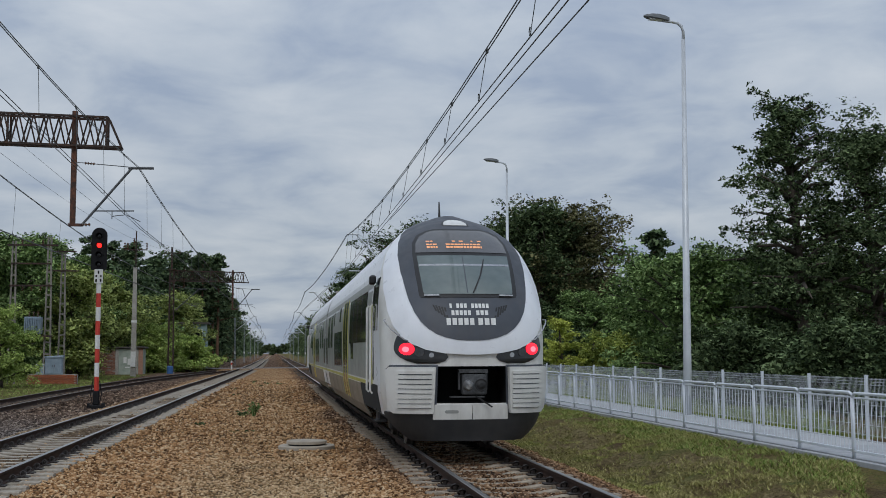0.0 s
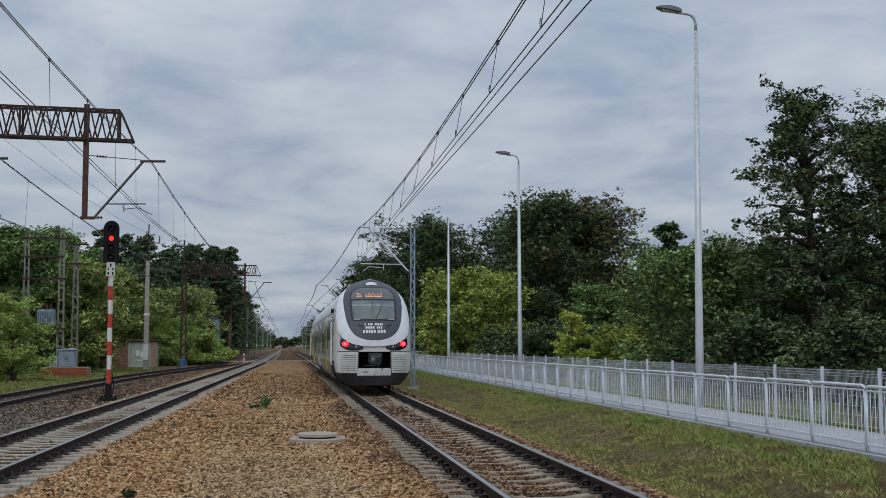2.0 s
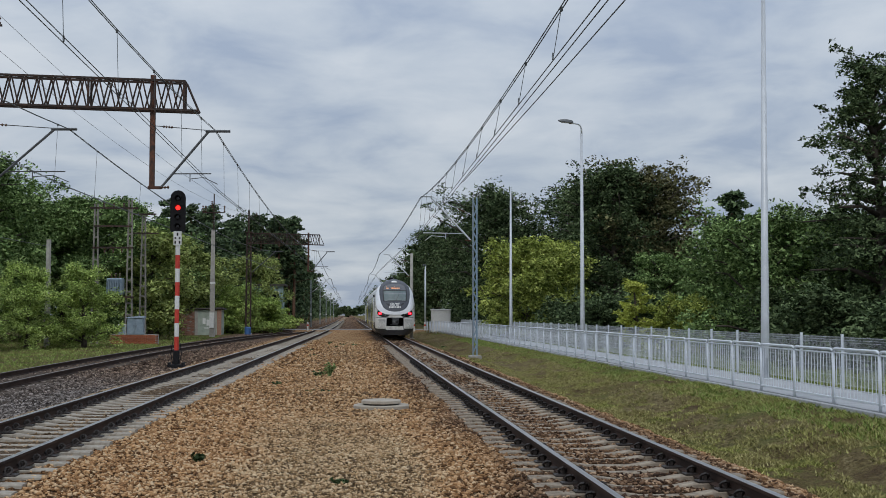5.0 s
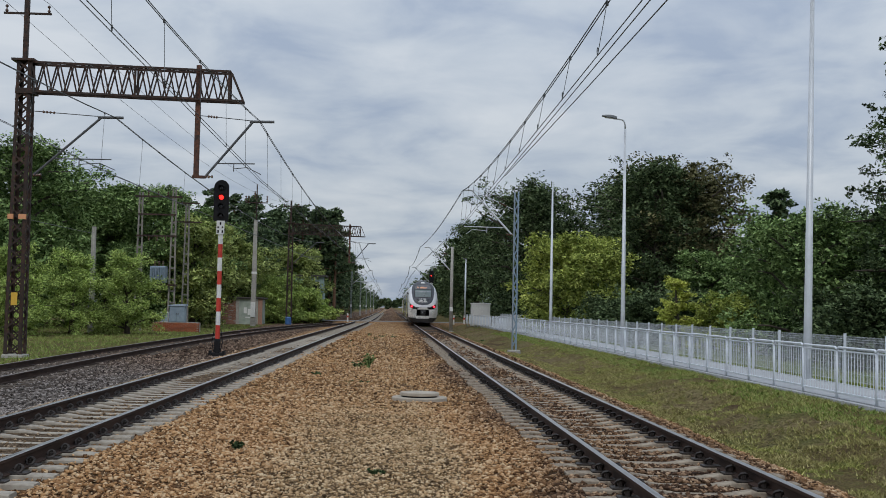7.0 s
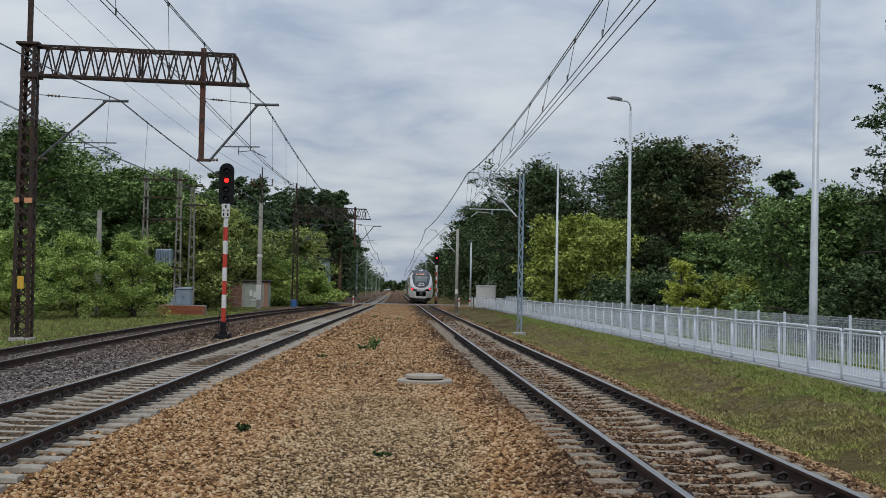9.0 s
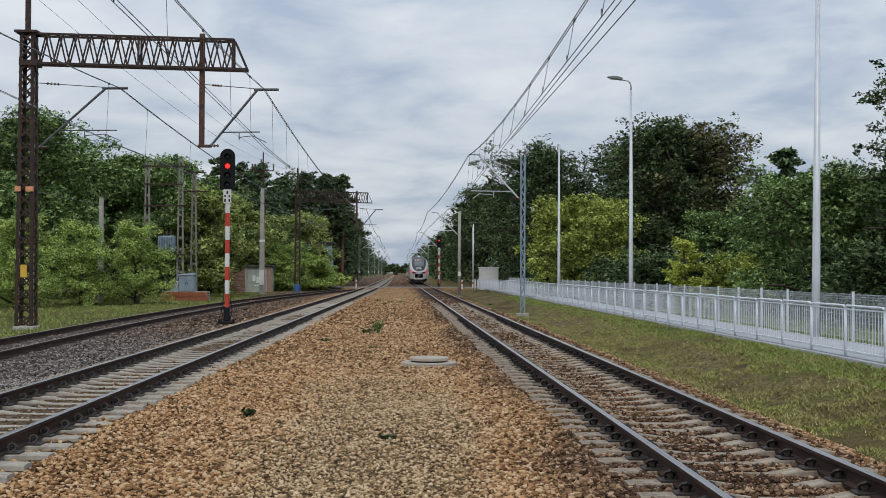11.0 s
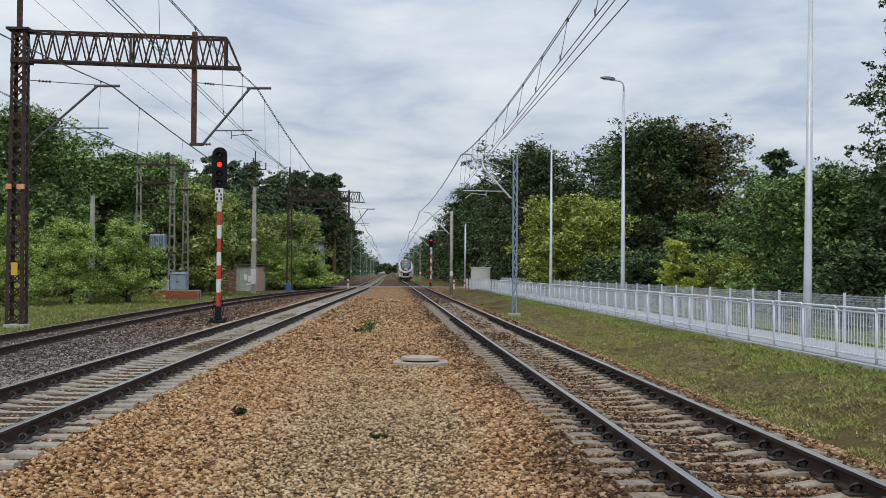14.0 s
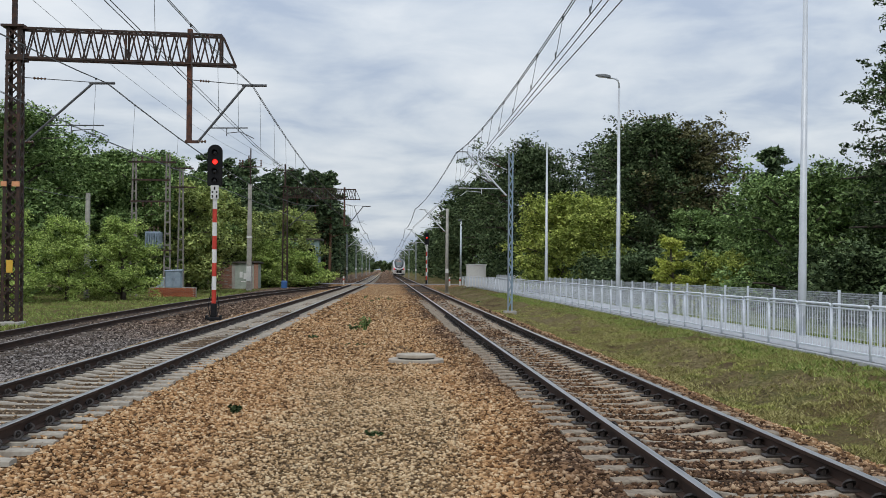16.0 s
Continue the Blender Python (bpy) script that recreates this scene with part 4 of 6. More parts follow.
def cantilever(top, xm, z_low, xt, z_top, y, x_tie, z_tie, x_end, mat, steady):
    """Raked bracket tube, tie rod with insulator, level top tube and registration arm."""
    s = 1 if xt > xm else -1
    part("bracket_tube", Geo().sweep([(xm, y, z_low), (xt, y, z_top)], 0.045, 8), mat, top)
    part("head_tube", Geo().sweep([(xt - s * 0.12, y, z_top), (x_end, y, z_top + 0.01)], 0.05, 8), mat, top)
    part("tie_rod", Geo().sweep([(x_tie, y, z_tie), (xt, y, z_top + 0.03)], 0.016, 6), mat, top)
    L = Vector((x_tie, y, z_tie)).lerp(Vector((xt, y, z_top + 0.03)), 0.14)
    M = Vector((x_tie, y, z_tie)).lerp(Vector((xt, y, z_top + 0.03)), 0.34)
    insulator(top, L, M)
    insulator(top, (xm - s * 0.02, y, z_low), (xm + s * 0.32, y, z_low + 0.02), 3, 0.06)
    xs, zs, xe = steady
    t = (zs - z_low) / (z_top - z_low)
    x0 = xm + (xt - xm) * t
    part("registration_tube", Geo().sweep([(x0, y, zs), (xs, y, zs + 0.02)], 0.024, 6), mat, top)
    part("drop_link", Geo().bar((x0 + 0.45 * (xs - x0), y, zs), (x0 + 0.45 * (xs - x0), y, zs - 0.28), 0.03), mat, top)
    part("steady_arm", Geo().sweep([(x0 + 0.45 * (xs - x0), y, zs - 0.18), (x0 + 0.8 * (xs - x0), y, zs - 0.12), (xe, y, zs - 0.36)], 0.016, 6), mat, top)


def gantry(m, label, bands=True):
    """Lattice mast beside the siding carrying a boxed beam over it, with a drop post and two brackets."""
    top = thing("catenary_gantry", label, "catenary gantry", m)
    y = 0
    part("footing", Geo().box((-13.6, -0.4, -0.75), (-12.85, 0.4, -0.28), c=0.03), CONCRETE, top, "concrete footing")
    lattice_mast(top, -13.24, y, -0.35, 10.22, 0.62, 0.50, STEEL_DARK, 22, 0.115, single=bands)
    part("cap_plate", Geo().box((-13.66, -0.36, 10.18), (-12.86, 0.36, 10.26)), STEEL_DARK, top)
    part("spire", Geo().bar((-13.28, 0, 10.2), (-13.28, 0, 12.6), 0.16), STEEL_DARK, top)
    part("crossarm", Geo().bar((-14.1, 0, 11.95), (-12.4, 0, 11.95), 0.07), STEEL_DARK, top)
    for x in (-14.0, -12.5):
        insulator(top, (x, 0, 11.98), (x, 0, 12.3), 2, 0.06)
    truss(top, -12.98, -5.9, y, 9.1, 10.15, -0.14, STEEL_DARK, 14, 0.46, bands)
    part("knee", Geo().box((-13.5, -0.3, 9.0), (-12.85, 0.3, 9.2)), STEEL_DARK, top)
    part("drop_post", Geo().box((-7.16, -0.08, 6.2), (-6.98, 0.08, 10.25), c=0.01), STEEL_RUST, top, "rust-brown drop post")
    part("foot", Geo().box((-7.2, -0.1, 6.15), (-6.75, 0.1, 6.24)), STEEL_RUST, top)
    cantilever(top, -6.75, 6.2, -5.08, 8.25, y, -6.98, 8.42, -4.32, STEEL_ARM, (-4.98, 6.70, -4.75))
    cantilever(top, -12.85, 6.1, -10.5, 8.25, y, -12.95, 8.42, -9.72, STEEL_ARM, (-10.1, 6.72, -9.95))
    if bands:
        for a, b in ((-13.58, -13.38), (-13.2, -12.93)):
            part("band", Geo().box((a, -0.345, 4.5), (b, -0.30, 4.68)), ORANGE, top, "faded orange marker band")
        part("plate", Geo().box((-13.34, -0.36, 1.45), (-13.12, -0.345, 1.9)), YELLOW, top, "small worn yellow plate")
        part("lead", Geo().sweep([(-12.9, -0.33, 4.5), (-12.94, -0.33, 0.2)], 0.02, 5), STEEL_DARK, top)
    return top


gantry(pose(0, 41.6, 0), "rusty dark lattice gantry with brackets for two tracks")
gantry(pose(2.75, 121.0, 0), "rusty lattice gantry beyond the brick shed", False)


def line_mast(m, label, side, reach, mat, lattice=True, h=7.9):
    """A slim mast at the origin whose bracket reaches over the track; side is the way to the track."""
    top = thing("catenary_mast", label, "catenary mast", m, group="catenary masts along the line")
    part("footing", Geo().box((-0.3, -0.3, -0.4), (0.3, 0.3, 0.03), c=0.02), CONCRETE, top)
    if lattice:
        for sx in (-1, 1):
            part("channel", Geo().box((sx * 0.095 - 0.03, -0.09, 0), (sx * 0.095 + 0.03, 0.09, h), c=0.008), mat[0 if sx == side else 1], top)
        for s in (-1, 1):
            g = []
            n = 20
            for i in range(n):
                k = 1 if i % 2 else -1
                g.append(((k * 0.085, s * 0.09, 0.2 + (h - 0.4) * i / n), (-k * 0.085, s * 0.09, 0.2 + (h - 0.4) * (i + 1) / n), 0.012, 0.045))
            members("lacing", g, mat[1], top, mat[0] is not STEEL_GREY)
    else:
        part("pole", Geo().sweep([(0, 0, 0), (0, 0, h)], [0.17, 0.12], 10), mat[0], top, smooth=True)
    xr = side * reach
    cantilever(top, side * 0.2, 5.75, xr - side * 0.25, h + 0.05 if lattice else h - 0.1, 0, side * 0.2, 7.05, xr + side * 0.2, GALV, (xr + side * 0.1, 6.1, xr))
    if mat[0] in (STEEL_GREY, CONCRETE):
        part("mark_plate", Geo().box((-0.14, -0.2, 1.9), (0.14, -0.18, 2.3)), WHITE, top)
    return top


MAST_PALE = plain("dull_blue_galvanised_mast", (0.18, 0.23, 0.28), (0.28, 0.33, 0.38), 4, 0.5, 0.1, 0.1)
line_mast(pose(6.22, 57.0, -0.38), "pale blue-grey lattice catenary mast beside the track", -1, 2.5, (MAST_PALE, STEEL_BLUE))
for x, y, s, r, lat in ((5.75, 107, -1, 2.4, False), (6.0, 165, -1, 2.7, True), (6.0, 225, -1, 2.7, True), (6.0, 290, -1, 2.7, True), (6.0, 360, -1, 2.7, True), (6.0, 440, -1, 2.7, True),
                        (-6.3, 190, 1, 3.2, True), (-6.3, 250, 1, 3.2, True), (-6.3, 315, 1, 3.2, True), (-6.3, 385, 1, 3.2, True), (-6.3, 460, 1, 3.2, True)):
    line_mast(pose(x, y, ground_z(x, y) - 0.02), "slim grey catenary mast beside the track", s, r, (STEEL_GREY, STEEL_GREY) if lat else (CONCRETE, CONCRETE), lat)


def catenary(label, stations, contact_z, twin, step, mess_off=0.0):
    """Messenger, contact wires and droppers along supports of (x, y, z of the messenger)."""
    top = thing("overhead_line", label, "overhead wire")
    drops = []
    for (x0, y0, z0), (x1, y1, z1) in zip(stations, stations[1:]):
        span = y1 - y0
        n = max(6, int(span / 4))
        sag = (1.05 if y0 < 50 else 0.6) * (min(span, 66) / 64) ** 2
        at = lambda t: (x0 + (x1 - x0) * t, y0 + span * t, z0 + (z1 - z0) * t - 4 * sag * t * (1 - t))
        for o in (-0.022, 0.022):
            part("messenger_wire", Geo().sweep([(at(i / n)[0] + o, at(i / n)[1], at(i / n)[2]) for i in range(n + 1)], 0.011 + 0.00004 * y0, 5), WIRE, top)
        for o in twin:
            part("contact_wire", Geo().sweep([(x0 + o - mess_off, y0, contact_z), (x1 + o - mess_off, y1, contact_z)], 0.0095 + 0.00004 * y0, 5), WIRE, top)
        if y0 < 50:
            k = y0 + 0.5 * step
            while k < y1:
                t = (k - y0) / span
                p = at(t)
                drops.append(((p[0], k, p[2]), (p[0] - mess_off + twin[0], k, contact_z)))
                k += step
    for a, b in drops:
        g = Geo().sweep([a, b], 0.006, 4)
        g.sweep([(b[0], b[1] + 0.05 * math.cos(q), b[2] + 0.07 + 0.06 * math.sin(q)) for q in [math.pi * i / 4 for i in range(9)]], 0.007, 4)
        g.box((a[0] - 0.02, a[1] - 0.03, a[2] - 0.05), (a[0] + 0.02, a[1] + 0.03, a[2] + 0.02))
        part("dropper", g, WIRE, top)
    return top


catenary("twin overhead wires with droppers above the straight track", [(3.17, -7, 7.5), (3.5, 57, 7.5), (2.75, 107, 7.3), (2.8, 165, 7.5), (3.2, 225, 7.5), (3.0, 290, 7.5), (3.2, 360, 7.5), (3.3, 440, 7.5)], 5.66, (-0.05, 0.05), 3.8, 0.09)
part("feeder_wire", Geo().sweep([(3.44, 2, 5.62), (3.41, 20, 5.62), (3.36, 34, 5.64)], 0.0095, 5), WIRE, bpy.data.objects["overhead_line"])
catenary("overhead wires with droppers above the second track", [(-4.6, -20, 8.25), (-4.85, 41.6, 8.28), (-3.3, 121, 8.28), (-3.0, 190, 7.5), (-3.0, 250, 7.5), (-3.0, 315, 7.5), (-3.0, 385, 7.5), (-3.0, 460, 7.5)], 6.12, (-0.05, 0.05), 4.6, -0.1)
catenary("overhead wires with droppers above the siding", [(-9.7, -20, 8.2), (-10.0, 41.6, 8.26), (-7.4, 121, 8.26)], 6.2, (-0.03, 0.03), 8.0, 0.05)
feeder = thing("feeder_line", "thin feeder wires strung over the gantry masts", "overhead wire")
for o, z in ((-14.0, 12.32), (-12.5, 12.32)):
    pts = [(o, -30, z)]
    for (xa, ya), (xb, yb) in (((o, -30), (o, 41.6)), ((o, 41.6), (o + 2.75, 121.0)), ((o + 2.75, 121.0), (o + 5, 190))):
        pts += [(xa + (xb - xa) * k / 10, ya + (yb - ya) * k / 10, z - 1.2 * 4 * (k / 10) * (1 - k / 10)) for k in range(1, 11)]
    part("wire", Geo().sweep(pts, 0.010, 4), WIRE, feeder)


# ---- colour-light signals ----
def signal(m, label, lit, right_side=False):
    top = thing("railway_signal", label, "railway signal", m)
    part("footing", Geo().box((-0.3, -0.3, -0.35), (0.3, 0.3, -0.05), c=0.03), CONCRETE, top)
    part("base", Geo().box((-0.24, -0.16, -0.05), (0.24, 0.16, 0.09), c=0.03).box((-0.11, -0.11, 0.09), (0.11, 0.11, 0.62), c=0.03).box((-0.3, -0.2, 0.0), (-0.22, 0.2, 0.16)).box((0.22, -0.2, 0.0), (0.3, 0.2, 0.16)), BLACK, top, "black cast base")
    z, k = 0.62, 0
    for k in range(8):
        part("mast_section", Geo().sweep([(0, 0, z), (0, 0, z + 0.515)], 0.088, 12), RED if k % 2 == 0 else WHITE, top, "red painted mast section" if k % 2 == 0 else "white painted mast section", smooth=False)
        z += 0.515
    for sx in (-1, 1):
        part("cable", Geo().sweep([(sx * 0.12, -0.05, 0.1), (sx * 0.2, -0.05, 0.5), (sx * 0.12, -0.04, 1.0)], 0.018, 5), BLACK, top)
    plate = part("number_plate", Geo().box((-0.15, -0.13, 4.6), (0.15, -0.10, 5.12), c=0.005), WHITE, top, "white plate with black marks")
    for x0, x1, z0, z1 in ((-0.03, 0.03, 4.95, 5.07), (-0.11, -0.05, 4.83, 4.90), (0.05, 0.11, 4.83, 4.90), (-0.11, -0.05, 4.65, 4.76), (0.05, 0.11, 4.65, 4.76)):
        part("mark", Geo().box((x0, -0.135, z0), (x1, -0.128, z1)), BLACK, plate)
    part("neck", Geo().sweep([(0, 0, 4.7), (0, 0, 5.3)], 0.07, 10), BLACK, top)
    # a tall backboard with a round top
    g, pts = Geo(), []
    for q in range(13):
        a = math.pi * q / 12
        pts.append((0.285 * math.cos(a), 6.40 + 0.285 * math.sin(a)))
    pts += [(-0.285, 5.14), (-0.24, 5.09), (0.24, 5.09), (0.285, 5.14)]
    g.loft([[(x, -0.10, zz) for x, zz in pts], [(x, -0.06, zz) for x, zz in pts]])
    part("backboard", g, BLACK, top)
    part("housing", Geo().box((-0.2, -0.06, 5.15), (0.2, 0.2, 6.45), c=0.03), BLACK, top)
    for i, zz in enumerate((6.37, 6.02, 5.66, 5.30)):
        lens = part("lens", Geo().loft([[(r * math.cos(2 * math.pi * j / 18), yy, zz + r * math.sin(2 * math.pi * j / 18)) for j in range(18)] for r, yy in ((0.09, -0.10), (0.09, -0.125), (0.06, -0.14), (0.01, -0.145))]),
                    RED_GLOW if i == lit else DARK_LENS, top, "lit red lens" if i == lit else "unlit dark lens")
        g = Geo()
        arc = [math.pi * (q / 12) * 1.1 - 0.05 * math.pi for q in range(13)]
        inner = [(0.112 * math.cos(a), -0.10, zz + 0.112 * math.sin(a)) for a in arc]
        outer = [(0.112 * math.cos(a), -0.10 - 0.22 * max(0.15, math.sin(a) * 0.5 + 0.5), zz + 0.112 * math.sin(a)) for a in arc]
        inner2 = [(0.12 * math.cos(a), -0.10, zz + 0.12 * math.sin(a)) for a in arc]
        outer2 = [(0.12 * math.cos(a), p[1], zz + 0.12 * math.sin(a)) for a, p in zip(arc, outer)]
        g.loft([inner, outer, outer2, inner2, inner], cap=False, closed=False)
        part("hood", g, BLACK, lens)
    return top


DARK_LENS = plain("dark_signal_glass", (0.008, 0.008, 0.01), (0.02, 0.02, 0.024), 8, 0.2)
signal(pose(-6.52, 44.3, -0.3), "red and white signal mast with a black head showing red", 1)
signal(pose(5.25, 146.0, -0.3), "distant red and white signal mast showing red", 1)

# ---- manhole, weeds ----
PALE_CONCRETE = plain("stained_concrete", (0.32, 0.28, 0.22), (0.47, 0.41, 0.34), 4, 0.85, 0.0, 0.3)
man = thing("manhole", "round concrete manhole ring with a lid in the gravel", "manhole", pose(0.67, 24.35, -0.255))
part("ring", Geo().lathe([(0.585, -0.1), (0.585, 0.03), (0.57, 0.045), (0.36, 0.045), (0.36, 0.0)], 40), PALE_CONCRETE, man)
# black ring that draws the shadow line under the lid
part("gasket", Geo().lathe([(0.375, 0.03), (0.375, 0.075)], 40), BLACK, man)
part("lid", Geo().lathe([(0.40, 0.072), (0.415, 0.08), (0.415, 0.13), (0.40, 0.142), (0.02, 0.145)], 40), PALE_CONCRETE, man, "pale concrete lid")


def weed(m, seed, h, w, n, label="low green weed growing in the ballast", mat=None):
    rng = np.random.default_rng(seed)
    top = thing("weed", label, "weed", m, group="weeds in the gravel")
    g, tips = Geo(), []
    for _ in range(n):
        a, r = rng.uniform(0, 6.28), rng.uniform(0.1, 1) * w / 2
        end = (math.cos(a) * r, math.sin(a) * r, h * rng.uniform(0.4, 1.0))
        g.sweep([(end[0] * 0.15, end[1] * 0.15, -0.03), (end[0] * 0.5, end[1] * 0.5, end[2] * 0.65), end], [0.008, 0.006, 0.003], 4)
        tips += [np.array(end) * s for s in (0.6, 0.8, 1.0)]
    part("stem", g, LEAF_MID, top)
    part("leaf", leaf_mesh("leaf", leaves_into(rng, tips, [0.05] * len(tips), 7, 0.05), mat or LEAF_OAK), None, top)["kind"] = "stuff"
    return top


def weeds():
    weed(pose(-0.63, 36.4, -0.3), 1, 0.46, 0.5, 18, mat=LEAF_MID)
    weed(pose(-0.95, 36.8, -0.3), 7, 0.22, 0.4, 8)
    weed(pose(-1.98, 15.6, -0.3), 2, 0.15, 0.16, 7)
    weed(pose(-0.1, 13.6, -0.3), 3, 0.03, 0.22, 5)
    weed(pose(-0.75, 29.6, -0.3), 4, 0.03, 0.8, 9)
    for i, (x, y) in enumerate(((-0.4, 74), (-1.3, 76), (0.3, 73), (-0.9, 70), (-2.0, 33), (-1.7, 55), (5.7, 70), (-2.2, 64))):
        weed(pose(x, y, -0.3), 20 + i, 0.22 if i < 3 else 0.08, 0.6, 6)


# ---- left side: transformer frame, cabinets, shed, poles ----
GREY_BOX = plain("pale_blue_grey_enamel", (0.19, 0.25, 0.31), (0.29, 0.36, 0.42), 5, 0.5)
TAR = plain("old_roofing_felt", (0.05, 0.045, 0.04), (0.11, 0.10, 0.09), 5, 0.9)
STUCCO = plain("stained_greenish_render", (0.26, 0.31, 0.26), (0.45, 0.49, 0.43), 1.6, 0.9, 0.0, 0.3)
BRICK = Mat("old_brick", 0.9, 0.0, 0.2)
BRICK.color(BRICK.mix(0.6, BRICK.ramp(BRICK.random(), (0.0, (0.20, 0.075, 0.05)), (0.5, (0.34, 0.15, 0.10)), (1.0, (0.46, 0.30, 0.23))), BRICK.ramp(BRICK.noise(9, 5), (0.3, (0.22, 0.10, 0.065)), (0.7, (0.42, 0.26, 0.19)))))
RED_BRICK = Mat("red_brick", 0.9, 0.0, 0.2)
RED_BRICK.color(RED_BRICK.mix(0.5, RED_BRICK.ramp(RED_BRICK.random(), (0.0, (0.30, 0.085, 0.04)), (1.0, (0.52, 0.18, 0.08))), RED_BRICK.ramp(RED_BRICK.noise(12, 5), (0.3, (0.18, 0.06, 0.04)), (0.7, (0.34, 0.13, 0.07)))))
MORTAR = plain("lime_mortar", (0.26, 0.23, 0.2), (0.38, 0.35, 0.31), 6, 0.95)


OLD_CONCRETE = plain("blackened_old_concrete", (0.15, 0.14, 0.12), (0.29, 0.27, 0.235), 2.5, 0.9, 0.0, 0.35)


def concrete_lattice_leg(top, x, y, z1):
    """A ladder-like concrete pole: two chords and rungs."""
    for s in (-1, 1):
        part("pole_chord", Geo().loft([[(x + s * w + a, y + b, z) for a, b in ((-0.05, -0.08), (0.05, -0.08), (0.05, 0.08), (-0.05, 0.08))] for z, w in ((-0.6, 0.24), (z1, 0.10))]), OLD_CONCRETE, top)
    for k in range(1, 12):
        z = z1 * k / 12
        w = 0.24 - 0.14 * k / 12
        part("rung", Geo().box((x - w, y - 0.06, z - 0.06), (x + w, y + 0.06, z + 0.06)), OLD_CONCRETE, top)


tf = thing("transformer_frame", "two concrete ladder poles carrying a grey transformer and crossarms", "transformer", pose(0, 84.0, 0))
concrete_lattice_leg(tf, -18.15, 0, 9.6)
concrete_lattice_leg(tf, -15.75, 0, 9.9)
for z, a, b in ((9.3, -18.6, -15.2), (8.0, -18.3, -15.6), (6.45, -18.4, -15.5), (2.9, -18.4, -15.4)):
    part("crossarm", Geo().box((a, -0.12, z - 0.06), (b, -0.04, z + 0.06)), STEEL_DARK, tf)
for x, z in ((-17.6, 9.36), (-16.9, 9.36), (-16.2, 9.36)):
    insulator(tf, (x, -0.08, z), (x, -0.08, z + 0.35), 3, 0.09)
for x in (-17.5, -16.9, -16.3):
    insulator(tf, (x, -0.08, 6.4), (x, -0.08, 6.05), 3, 0.08)
part("platform", Geo().box((-18.2, -0.5, 2.84), (-15.6, 0.4, 2.94)), STEEL_DARK, tf)
tank = part("transformer_tank", Geo().box((-17.25, -0.55, 3.05), (-16.15, 0.35, 4.25), c=0.04), GREY_BOX, tf, "pale grey ribbed transformer tank")
for k in range(9):
    part("cooling_fin", Geo().box((-17.2 + 0.12 * k, -0.68, 3.15), (-17.16 + 0.12 * k, -0.55, 4.15)), GREY_BOX, tank)
for x in (-17.0, -16.7, -16.4):
    insulator(tf, (x, -0.1, 4.25), (x, -0.1, 4.65), 3, 0.07)
pole2 = thing("concrete_pole", "slim concrete ladder pole beside the transformer frame", "pole", pose(0, 85.5, 0))
concrete_lattice_leg(pole2, -15.05, 0, 9.0)
for z, w in ((9.0, 0.9), (7.6, 1.1)):
    part("crossarm", Geo().box((-15.05 - w, -0.15, z - 0.05), (-15.05 + w, -0.08, z + 0.05)), STEEL_DARK, pole2)

plinth = thing("brick_plinth", "low red brick plinth under the cabinets", "plinth", pose(-14.95, 82.0, -0.45))
part("core", Geo().box((-1.58, -0.55, -0.2), (1.58, 0.55, 0.72)), MORTAR, plinth)
brick_me = Geo().box((-0.122, -0.03, 0), (0.122, 0.03, 0.067), c=0.006).mesh("brick", RED_BRICK.mat)
for r in range(9):
    for k in range(12):
        part("brick", brick_me, None, plinth, m=pose(-1.46 + 0.26 * k + (0.13 if r % 2 else 0) - 0.03, -0.555, -0.02 + 0.08 * r))
for r in range(9):
    part("brick", brick_me, None, plinth, m=pose(1.585, -0.3 + 0.1 * (r % 2), -0.02 + 0.08 * r, 0, 0, 90))
cab = thing("electric_cabinet", "pale blue-grey electric cabinet on the brick plinth", "cabinet", pose(-14.85, 81.85, 0.27))
part("body", Geo().box((-0.55, -0.3, 0), (0.55, 0.3, 1.15), c=0.02), GREY_BOX, cab)
part("roof", Geo().loft([[(-0.62, -0.38, 1.15), (0.62, -0.38, 1.15), (0.62, 0.38, 1.15), (-0.62, 0.38, 1.15)], [(-0.6, -0.34, 1.22), (0.6, -0.34, 1.30), (0.6, 0.34, 1.30), (-0.6, 0.34, 1.22)]]), GREY_BOX, cab)
for s in (-1, 1):
    d = part("door", Geo().box((s * 0.265 - 0.24, -0.325, 0.06), (s * 0.265 + 0.24, -0.3, 1.08), c=0.006), GREY_BOX, cab)
    part("handle", Geo().box((s * 0.07 - 0.015, -0.35, 0.5), (s * 0.07 + 0.015, -0.325, 0.66)), STEEL_DARK, d)
cab2 = thing("electric_cabinet", "small pale electric cabinet beside the larger one", "cabinet", pose(-15.75, 81.85, 0.27))
part("body", Geo().box((-0.28, -0.22, 0), (0.28, 0.22, 0.72), c=0.02), WHITE, cab2)
part("door", Geo().box((-0.24, -0.24, 0.05), (0.24, -0.22, 0.67), c=0.004), GREY_BOX, cab2)


